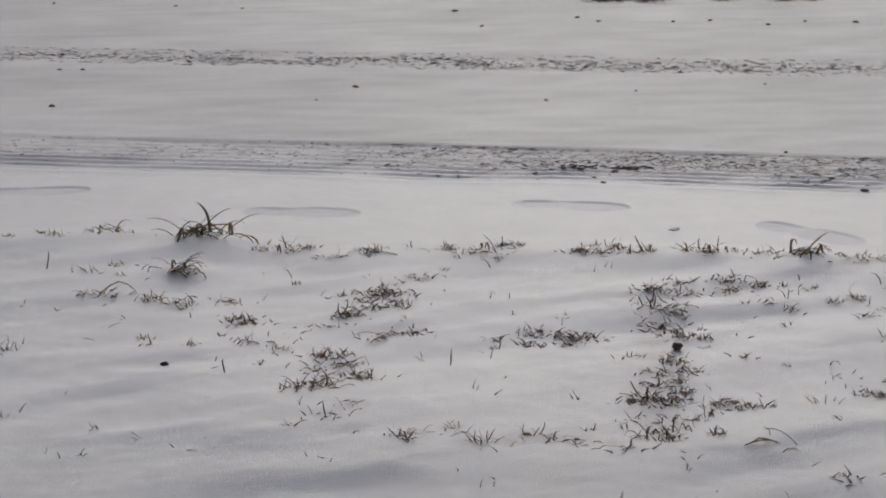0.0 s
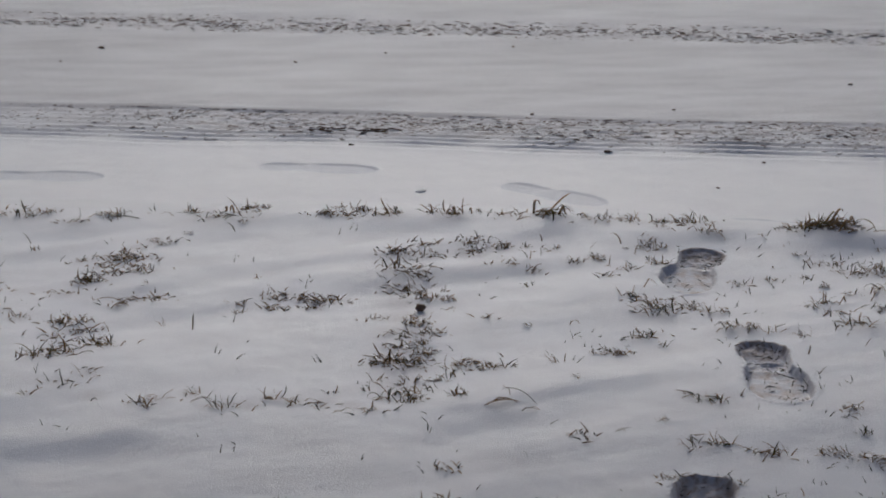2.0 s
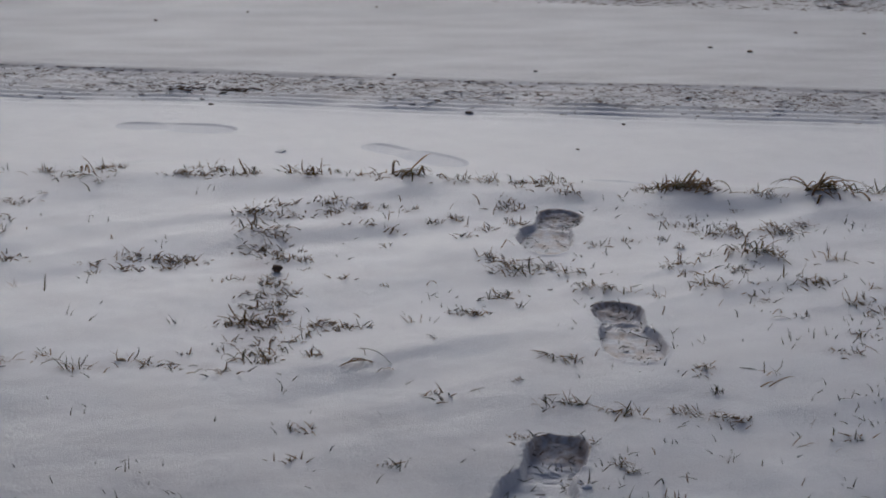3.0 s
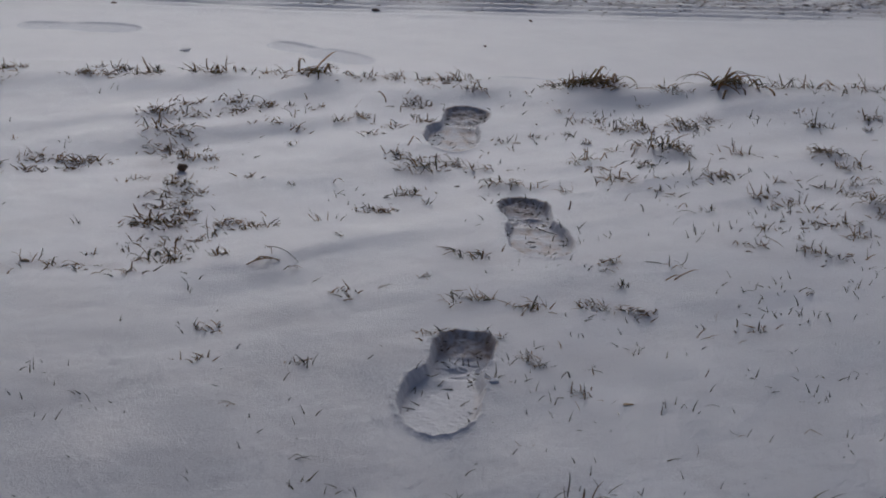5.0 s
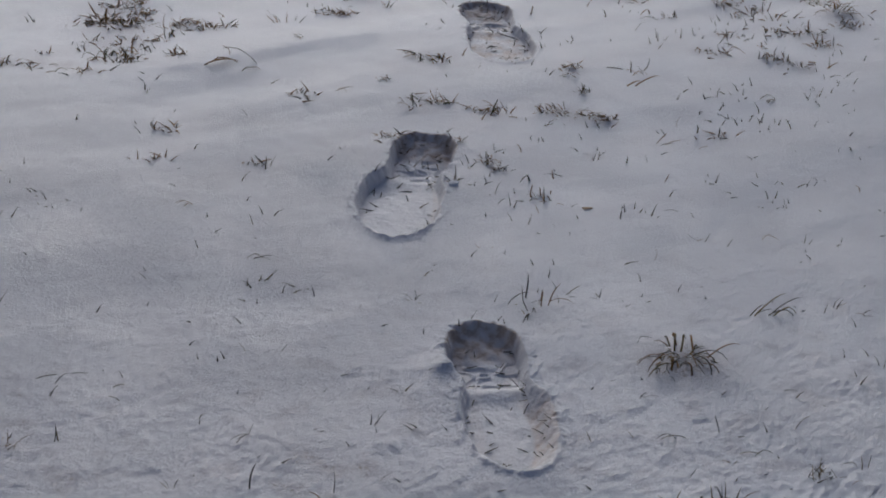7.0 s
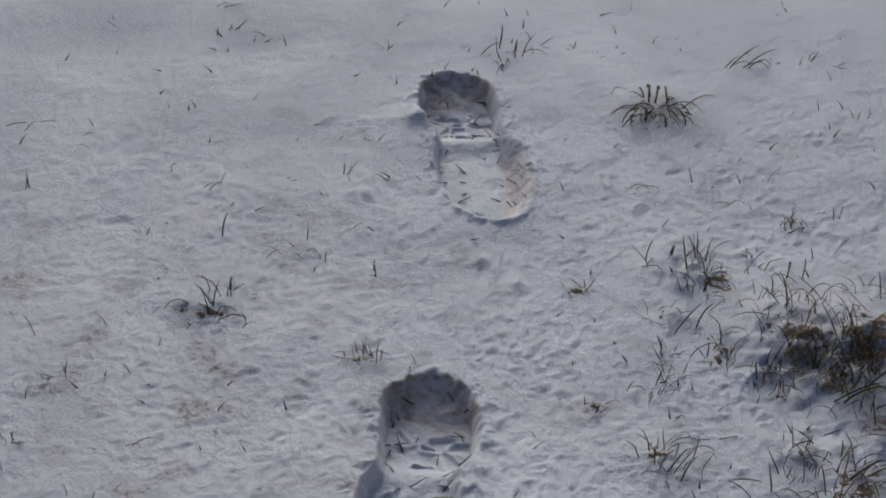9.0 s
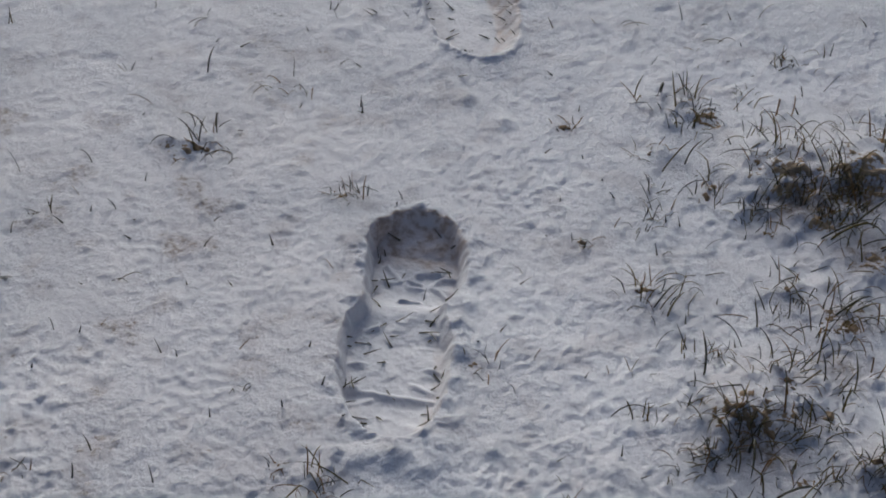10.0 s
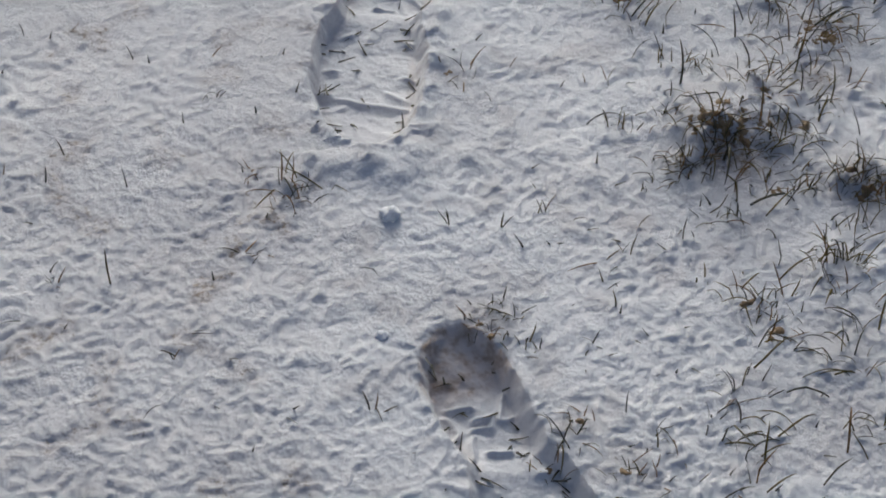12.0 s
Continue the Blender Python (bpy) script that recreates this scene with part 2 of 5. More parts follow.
def land(x, y, fine=True):
    """The height of the snow at arrays x, y, without the prints."""
    x, y = np.asarray(x, float), np.asarray(y, float)
    far = np.hypot(x, y)
    d = y - edge_y(x)
    off = step(0.0, 0.38, d)
    z = LANE_Z * off + 0.009 * np.exp(-((d + 0.06) / 0.10) ** 2)
    verge = 1 - off
    a, b = 0.955 * x + 0.296 * y, -0.296 * x + 0.955 * y
    drift = grain(a, b * 3.2 + 0.12 * grain(x, y, 0.5, 20), 0.62, 1, False) + 0.5 * grain(a + 3, b * 2.6 + 0.10 * grain(x, y, 0.3, 21), 0.33, 2, False) + 0.14 * grain(a, b * 2.4, 0.15, 3, False) - 0.55 * np.abs(grain(a + 7, b * 2.9 + 0.10 * grain(x, y, 0.4, 33), 0.50, 34, False))
    z = z + verge * 0.0095 * (0.75 + 0.45 * grain(x, y, 0.7, 29)) * drift * step(1.6, 3.1, y) * step(-0.9, -0.5, x / np.maximum(y, 0.5)) * step(1.6, 1.2, x / np.maximum(y, 0.5))
    z = z + off * (0.005 * grain(a, b * 2.2, 1.1, 4, False) + 0.0014 * grain(a, b * 2, 0.4, 5, False)) * (far < 60)
    z = z + 0.012 * grain(x, y, 0.9, 6) * verge
    near = step(3.3, 2.1, y) * verge
    if fine:
        keep = crusted(x, y)
        z = z + keep * verge * (0.0006 * grain(a, b * 1.8, 0.06, 7, False) + 0.0005 * grain(a, b * 1.5, 0.03, 8, False)) + keep * off * (0.0005 * grain(x + 0.05 * grain(x, y, 0.2, 22), y * 1.6, 0.16, 14, False) + 0.0006 * grain(x, y * 1.2, 0.05, 15))
        rough = np.clip(0.7 + 1.1 * grain(x, y, 0.10, 16), 0.15, 1.5)
        wx, wy = x + 0.007 * grain(x, y, 0.024, 23), y + 0.007 * grain(x, y, 0.026, 24)
        puff = lambda size, seed: np.sqrt(grain(wx, wy, size, seed) ** 2 + 0.03) - 0.35  # noqa: E731
        lumps = 0.0012 * grain(x, y, 0.060, 9) + 0.0014 * puff(0.030, 10) + 0.0021 * puff(0.0165, 11) * step(3.4, 1.9, y) + 0.0022 * puff(0.0092, 35) * step(2.6, 1.5, y) + (0.0014 * grain(wx, wy, 0.010, 31) + 0.0010 * grain(wx, wy, 0.0064, 12)) * step(2.8, 1.4, y)
        pits = grain(wx, wy, 0.0095, 13) + 0.4 * grain(x, y, 0.05, 25)
        lumps = (0.45 + 0.25 * rough) * lumps - 0.0005 * step(0.6, 0.9, pits) * step(2.8, 1.6, y)
        z = z + keep * lumps * (0.18 + 0.82 * near) * verge
        z = z + step(4.4, 4.6, y) * (far < 12) * rut_depth(x, y)
    x0, x1, y0, y1 = x.min(), x.max(), y.min(), y.max()
    for hx, hy, hr, hh in HUMMOCKS:
        if hx + 2.5 * hr < x0 or hx - 2.5 * hr > x1 or hy + 2.5 * hr < y0 or hy - 2.5 * hr > y1:
            continue
        q = ((x - hx) ** 2 + (y - hy) ** 2) / (hr * hr)
        z = z + np.where(q < 6, hh * np.exp(-q * 1.3), 0)
    for lx, ly, lw, lh in LEDGES:
        m = (np.abs(x - lx) < 2.2 * lw) & (y > ly - 0.05) & (y < ly + 0.2)
        if m.any():
            px, py = x[m], y[m]
            d = py - ly + 0.35 * (px - lx) ** 2 / lw + 0.011 * grain(px, py, 0.030, 46) + 0.006 * grain(px, py, 0.013, 47) + 0.004 * grain(px, py, 0.007, 49)
            side = np.exp(-((px - lx) / lw) ** 4)
            z[m] = z[m] + side * (0.75 * lh - 0.002) * step(-0.016, 0.012, d) * np.exp(-np.clip(d, 0, None) / 0.055) * (1 + 0.45 * grain(px, py, 0.022, 48))
    return z


def land_at(x, y):
    return float(land(np.array([x]), np.array([y]))[0])

# ---- where the grass stands: x, y, half its spread ----
GRASS = []
by_prints_dry_tussocks = [
    (0.87, 1.76, 0.054), (0.39, 1.57, 0.017), (0.86, 1.31, 0.035), (0.92, 1.29, 0.035),
]
GRASS.append(("G", by_prints_dry_tussocks))
by_prints_dry_tufts = [
    (0.07, 1.73, 0.013), (0.65, 1.43, 0.013), (0.75, 1.29, 0.013), (0.4, 1.36, 0.015), (0.76, 1.3, 0.015), (0.4, 1.36, 0.019),
]
GRASS.append(("T", by_prints_dry_tufts))
by_prints_arched_blades = [
    (0.79, 1.95, 0.013), (1.02, 1.85, 0.023), (0.2, 1.83, 0.017), (0.31, 1.7, 0.015), (0.81, 1.6, 0.019), (0.89, 1.55, 0.014),
    (1.01, 1.85, 0.02), (0.24, 1.55, 0.011), (0.86, 1.51, 0.013), (0.16, 1.27, 0.008),
]
GRASS.append(("a", by_prints_arched_blades))
by_prints_upright_blades = [
    (0.77, 1.93, 0.006), (0.83, 1.81, 0.014), (0.13, 1.85, 0.012), (0.2, 1.8, 0.008), (0.36, 1.89, 0.005), (0.4, 1.88, 0.005),
    (0.33, 1.71, 0.005), (0.47, 1.68, 0.006), (0.33, 1.66, 0.006), (0.31, 1.6, 0.015), (0.55, 1.67, 0.008), (0.85, 1.6, 0.009),
    (0.94, 1.59, 0.012), (0.45, 1.59, 0.009), (0.86, 1.41, 0.007), (0.84, 1.42, 0.008), (0.92, 1.43, 0.006), (0.64, 1.26, 0.004),
    (0.17, 1.46, 0.011), (0.1, 1.46, 0.013), (0.15, 1.41, 0.004), (0.18, 1.38, 0.004), (0.08, 1.36, 0.008), (0.75, 1.61, 0.005),
    (0.78, 1.52, 0.005), (0.7, 1.61, 0.005), (0.36, 1.25, 0.004), (0.39, 1.52, 0.006), (0.69, 1.29, 0.01),
]
GRASS.append(("b", by_prints_upright_blades))
by_prints_lying_blades = [
    (0.94, 1.76, 0.021), (0.15, 1.87, 0.023), (0.37, 1.68, 0.009), (0.96, 1.67, 0.018), (0.34, 1.34, 0.012), (0.13, 1.4, 0.013),
    (0.55, 1.29, 0.014), (0.59, 1.25, 0.011),
]
GRASS.append(("f", by_prints_lying_blades))
by_prints_tussocks = [
    (0.79, 1.43, 0.02),
]
GRASS.append(("g", by_prints_tussocks))
by_prints_sprigs = [
    (0.83, 1.93, 0.01), (0.85, 1.91, 0.009), (0.79, 1.69, 0.009), (0.28, 1.75, 0.005), (0.47, 1.7, 0.006), (0.12, 1.73, 0.006),
    (0.52, 1.76, 0.005), (0.85, 1.54, 0.011), (1.11, 1.7, 0.013), (0.98, 1.5, 0.01), (0.59, 1.97, 0.004), (0.45, 1.34, 0.007),
    (0.93, 1.38, 0.01), (0.23, 1.62, 0.005),
]
GRASS.append(("s", by_prints_sprigs))
by_prints_tufts = [
    (0.73, 1.93, 0.027), (0.83, 1.73, 0.014), (0.93, 1.49, 0.013), (0.29, 1.49, 0.02), (0.77, 1.4, 0.017), (0.93, 1.5, 0.013),
    (0.7, 1.31, 0.012), (0.69, 1.27, 0.016), (0.11, 1.39, 0.012), (0.06, 1.3, 0.006), (0.94, 1.36, 0.024), (0.67, 1.26, 0.015),
]
GRASS.append(("t", by_prints_tufts))
crest_dry_tussocks = [
    (0.3, 4, 0.02), (1.41, 3.77, 0.061),
]
GRASS.append(("G", crest_dry_tussocks))
crest_dry_tufts = [
    (0.35, 3.98, 0.02), (0.43, 3.97, 0.036), (0.57, 3.94, 0.043),
]
GRASS.append(("T", crest_dry_tufts))
crest_arched_blades = [
    (-0.76, 3.78, 0.055),
]
GRASS.append(("a", crest_arched_blades))
crest_upright_blades = [
    (-0.04, 4.06, 0.015), (0.65, 3.92, 0.008), (0.74, 3.75, 0.008),
]
GRASS.append(("b", crest_upright_blades))
crest_lying_blades = [
    (-0.12, 4.07, 0.045), (-0.07, 4.05, 0.058),
]
GRASS.append(("f", crest_lying_blades))
crest_tussocks = [
    (-0.57, 4.22, 0.081), (-0.59, 3.94, 0.048), (0.79, 3.92, 0.053),
]
GRASS.append(("g", crest_tussocks))
crest_sprigs = [
    (-0.26, 4.05, 0.023), (0.11, 4.01, 0.038), (-0.8, 3.95, 0.015), (-0.74, 4, 0.013), (0.7, 3.92, 0.025), (-0.05, 3.85, 0.012),
]
GRASS.append(("s", crest_sprigs))
crest_tufts = [
    (-0.96, 4.32, 0.021), (-0.8, 4.3, 0.062), (-0.37, 4.12, 0.039), (0.05, 4.03, 0.051), (0.89, 3.9, 0.038), (0.98, 3.88, 0.036),
    (1.1, 3.85, 0.038), (1.12, 3.77, 0.025), (1.34, 3.77, 0.035),
]
GRASS.append(("t", crest_tufts))
far_verge_dry_tussocks = [
    (1.7, 3.24, 0.04),
]
GRASS.append(("G", far_verge_dry_tussocks))
far_verge_dry_sprigs = [
    (0.08, 3.44, 0.007), (0.14, 3.41, 0.009), (0.15, 3.46, 0.011),
]
GRASS.append(("S", far_verge_dry_sprigs))
far_verge_dry_tufts = [
    (-0.43, 3.59, 0.03), (0.22, 3.4, 0.02), (0.57, 3.69, 0.031), (0.42, 3.7, 0.026), (0.45, 3.55, 0.027), (0.4, 3.27, 0.021),
    (0.33, 3.08, 0.04), (0.37, 3.05, 0.026), (0.23, 3.43, 0.016), (0.96, 3.58, 0.021), (1.23, 3.14, 0.035), (1.43, 3.13, 0.029),
    (1.47, 3.01, 0.024),
]
GRASS.append(("T", far_verge_dry_tufts))
far_verge_arched_blades = [
    (-0.48, 3.73, 0.019), (-0.71, 3.57, 0.014), (-0.14, 3.46, 0.034), (-0.02, 2.9, 0.015), (-0.47, 3.74, 0.012), (1.56, 3.72, 0.018),
    (1.59, 3.08, 0.016), (1.74, 3.06, 0.023),
]
GRASS.append(("a", far_verge_arched_blades))
far_verge_upright_blades = [
    (-0.24, 3, 0.014), (-0.21, 3.05, 0.012), (-0.19, 2.93, 0.012), (0.69, 3.62, 0.009), (0.83, 3.68, 0.011), (0.92, 3.65, 0.01),
    (0.62, 3.07, 0.006), (0.48, 3.04, 0.012), (1.19, 3.54, 0.007), (1.25, 3.53, 0.01), (1.38, 3.16, 0.015), (1.3, 2.97, 0.023),
    (1.21, 2.96, 0.012), (1.2, 3.03, 0.01),
]
GRASS.append(("b", far_verge_upright_blades))
far_verge_lying_blades = [
    (-0.74, 3.51, 0.029), (-0.07, 3.48, 0.022), (1.49, 3.73, 0.038), (0.74, 3.55, 0.012), (0.42, 2.94, 0.019), (0.45, 2.91, 0.013),
    (1.59, 3.31, 0.016), (1.85, 3.34, 0.017), (1.32, 2.94, 0.027), (1.57, 2.91, 0.021),
]
GRASS.append(("f", far_verge_lying_blades))
far_verge_tussocks = [
    (1.71, 3.72, 0.067), (1, 3.16, 0.041), (1.39, 3.48, 0.036), (1.49, 3.49, 0.039), (1.37, 3.32, 0.053),
    (1.4, 3.28, 0.036), (1.65, 2.92, 0.037),
]
GRASS.append(("g", far_verge_tussocks))
far_verge_sprigs = [
    (-0.64, 3.74, 0.022), (-0.41, 3.45, 0.02), (-0.6, 3.44, 0.011), (-0.34, 3.4, 0.015), (-0.3, 2.96, 0.008), (-0.81, 3.06, 0.008),
    (-0.1, 2.9, 0.024), (0.26, 3.43, 0.018), (0.64, 3.59, 0.012), (0.69, 3.56, 0.014), (0.54, 3.28, 0.009), (0.16, 3.4, 0.011),
    (0.73, 3.08, 0.008), (1.88, 3.68, 0.029), (1.95, 3.67, 0.039), (0.3, 2.99, 0.012), (0.34, 3.3, 0.013), (0.7, 3.71, 0.012),
    (0.75, 3.69, 0.014), (0.88, 3.55, 0.016), (0.83, 3.5, 0.009), (0.66, 3.72, 0.01), (0.74, 3.07, 0.012), (0.75, 3.06, 0.01),
    (1.29, 3.56, 0.019), (1.33, 3.55, 0.012), (1.16, 3.46, 0.014), (1.09, 3.44, 0.014), (1.22, 3.21, 0.015), (1.28, 3.07, 0.011),
]
GRASS.append(("s", far_verge_sprigs))
far_verge_sprigs_more = [
    (1.3, 3.04, 0.015), (1.54, 3.08, 0.013), (1.61, 3.04, 0.015), (1.52, 2.92, 0.017),
]
GRASS.append(("s", far_verge_sprigs_more))
far_verge_tufts = [
    (-0.57, 3.71, 0.026), (-0.21, 3.61, 0.029), (-0.26, 3.17, 0.041), (-0.18, 3.21, 0.023), (-0.11, 3.66, 0.023), (0.64, 3.71, 0.024),
    (1.82, 3.71, 0.042), (2.02, 3.67, 0.034), (0.49, 3.68, 0.021), (0.43, 3.6, 0.039), (0.41, 3.47, 0.029), (0.45, 3.41, 0.018),
    (0.39, 3.2, 0.025), (0.33, 2.9, 0.033), (0.78, 3.6, 0.016), (0.83, 3.62, 0.017), (0.97, 3.68, 0.027), (0.87, 3.28, 0.039),
    (0.94, 3.31, 0.024), (0.98, 3.27, 0.022), (0.81, 3.14, 0.019), (0.46, 3.04, 0.016), (0.51, 3.02, 0.018), (1.34, 3.49, 0.026),
    (1.4, 3.46, 0.024), (1.5, 3.46, 0.029), (1.57, 3.52, 0.02), (1.54, 3.28, 0.028), (1.31, 3.22, 0.02), (1.72, 3.16, 0.032),
]
GRASS.append(("t", far_verge_tufts))
far_verge_tufts_more = [
    (1.93, 3.47, 0.028), (1.65, 3, 0.022), (1.51, 2.97, 0.019),
]
GRASS.append(("t", far_verge_tufts_more))
mid_verge_dry_tussocks = [
    (1.04, 2.51, 0.02),
]
GRASS.append(("G", mid_verge_dry_tussocks))
mid_verge_dry_tufts = [
    (0.69, 2.49, 0.014),
]
GRASS.append(("T", mid_verge_dry_tufts))
mid_verge_arched_blades = [
    (0.24, 2.84, 0.017), (0.47, 2.82, 0.023), (0.54, 2.83, 0.032), (0.55, 2.8, 0.019), (0.65, 2.67, 0.013), (1.1, 2.41, 0.012),
    (1.36, 2.54, 0.017), (1.14, 2.63, 0.021), (0.36, 2.29, 0.008), (0.41, 2.12, 0.013),
]
GRASS.append(("a", mid_verge_arched_blades))
mid_verge_upright_blades = [
    (0.1, 2.88, 0.006), (0.51, 2.86, 0.01), (1.15, 2.47, 0.009), (1.15, 2.38, 0.007), (1.24, 2.89, 0.012), (1.41, 2.72, 0.018),
    (0.85, 2.3, 0.021), (0.83, 2.19, 0.008), (0.78, 2.23, 0.006), (0.94, 2.16, 0.006), (0.94, 2.03, 0.008), (0.49, 2.6, 0.007),
    (0.47, 2.01, 0.004), (0.87, 2.4, 0.005), (1.05, 2.27, 0.004),
]
GRASS.append(("b", mid_verge_upright_blades))
mid_verge_lying_blades = [
    (0.06, 2.87, 0.029), (1.24, 2.36, 0.007), (1.13, 2.71, 0.029), (1.04, 2.17, 0.016), (1.02, 2.15, 0.021), (0.93, 2.31, 0.022),
]
GRASS.append(("f", mid_verge_lying_blades))
mid_verge_sprigs = [
    (0.03, 2.88, 0.017), (0.15, 2.88, 0.011), (0.19, 2.87, 0.008), (0.27, 2.82, 0.008), (0.6, 2.64, 0.009), (0.58, 2.67, 0.009),
    (1.2, 2.42, 0.013), (1.39, 2.84, 0.014), (1.31, 2.76, 0.014), (1.34, 2.74, 0.014), (1.46, 2.67, 0.018), (1.51, 2.84, 0.015),
    (0.79, 2.45, 0.007), (0.88, 2.21, 0.008), (0.33, 2.45, 0.005), (0.47, 2.42, 0.005), (0.98, 2.38, 0.01), (0.74, 2.31, 0.008),
    (0.72, 2.1, 0.009),
]
GRASS.append(("s", mid_verge_sprigs))
mid_verge_tufts = [
    (0.34, 2.86, 0.021), (0.84, 2.8, 0.034), (0.77, 2.6, 0.027), (0.8, 2.6, 0.02), (0.87, 2.56, 0.03), (0.97, 2.55, 0.02),
    (1.01, 2.53, 0.023), (1.06, 2.71, 0.017), (1.64, 2.86, 0.021), (1.43, 2.7, 0.022), (1.55, 2.83, 0.027), (1.55, 2.77, 0.021),
    (0.81, 2.37, 0.019), (0.82, 2.34, 0.012), (0.85, 2.24, 0.021), (0.36, 2.58, 0.016),
]
GRASS.append(("t", mid_verge_tufts))
near_prints_dry_tussocks = [
    (0.65, 0.98, 0.046), (0.71, 1.02, 0.031), (0.28, 0.99, 0.016), (0.41, 0.7, 0.012),
]
GRASS.append(("G", near_prints_dry_tussocks))
near_prints_dry_sprigs = [
    (0.28, 0.74, 0.01),
]
GRASS.append(("S", near_prints_dry_sprigs))
near_prints_dry_tufts = [
    (0.6, 1.24, 0.012), (0.45, 1.09, 0.017), (0.25, 1, 0.009), (0.23, 0.91, 0.011), (0.05, 1.04, 0.01), (0.39, 0.67, 0.013),
    (0.46, 0.64, 0.012), (0.44, 0.65, 0.012),
]
GRASS.append(("T", near_prints_dry_tufts))
near_prints_arched_blades = [
    (0.87, 1.17, 0.031), (0.85, 1.2, 0.033), (0.81, 1.09, 0.027), (0.63, 0.88, 0.036), (0.61, 0.74, 0.013), (0.62, 0.68, 0.022),
    (0.56, 0.65, 0.016),
]
GRASS.append(("a", near_prints_arched_blades))
near_prints_upright_blades = [
    (0.53, 1.21, 0.004), (0.66, 1.12, 0.013), (0.62, 1.03, 0.017), (0.67, 0.88, 0.014), (0.27, 1.07, 0.003), (0.11, 1.05, 0.006),
    (0.09, 1.02, 0.004), (0.49, 0.9, 0.005), (0.43, 0.9, 0.003), (0.58, 0.86, 0.006), (0.56, 1.06, 0.004), (0.47, 1.05, 0.004),
    (0.5, 1.09, 0.005), (0.14, 1.21, 0.005), (0.1, 1.21, 0.004), (0.25, 1.15, 0.004), (0.32, 0.87, 0.01), (0.12, 0.9, 0.015),
    (0.12, 0.77, 0.013), (0.19, 0.81, 0.003), (0.3, 0.7, 0.005), (0.49, 0.82, 0.005), (0.49, 0.8, 0.008), (0.43, 0.9, 0.004),
    (0.39, 0.91, 0.004), (0.54, 0.88, 0.007), (0.57, 0.86, 0.01), (0.57, 0.72, 0.015), (0.57, 0.69, 0.009), (0.58, 0.66, 0.019),
]
GRASS.append(("b", near_prints_upright_blades))
near_prints_upright_blades_more = [
    (0.54, 0.67, 0.011), (0.52, 0.66, 0.005), (0.46, 0.7, 0.008), (0.53, 0.62, 0.016), (0.49, 0.63, 0.008), (0.62, 0.62, 0.013),
]
GRASS.append(("b", near_prints_upright_blades_more))
near_prints_lying_blades = [
    (0.18, 1.12, 0.007), (0.17, 0.84, 0.011), (0.66, 0.7, 0.026), (0.58, 0.63, 0.021), (0.06, 0.88, 0.009),
]
GRASS.append(("f", near_prints_lying_blades))
near_prints_tussocks = [
    (0.64, 1.16, 0.034), (0.79, 1.11, 0.043), (0.69, 1.05, 0.022), (0.68, 0.81, 0.021), (0.68, 0.81, 0.023), (0.65, 0.72, 0.022),
    (0.55, 0.71, 0.012),
]
GRASS.append(("g", near_prints_tussocks))
near_prints_sprigs = [
    (0.69, 0.93, 0.012), (0.24, 1.1, 0.012), (0.47, 0.91, 0.009), (0.39, 0.91, 0.005), (0.51, 0.85, 0.013), (0.15, 0.82, 0.007),
    (0.08, 0.91, 0.003), (0.46, 0.77, 0.005), (0.51, 0.85, 0.015), (0.57, 0.81, 0.012), (0.52, 0.68, 0.007),
]
GRASS.append(("s", near_prints_sprigs))
near_prints_tufts = [
    (0.66, 1.06, 0.015), (0.76, 1.03, 0.017), (0.71, 0.84, 0.014), (0.69, 0.89, 0.011), (0.4, 0.82, 0.008), (0.41, 0.81, 0.009),
    (0.57, 0.92, 0.012), (0.72, 0.84, 0.016), (0.62, 0.77, 0.015), (0.6, 0.78, 0.012), (0.48, 0.67, 0.015), (0.64, 0.64, 0.021),
]
GRASS.append(("t", near_prints_tufts))

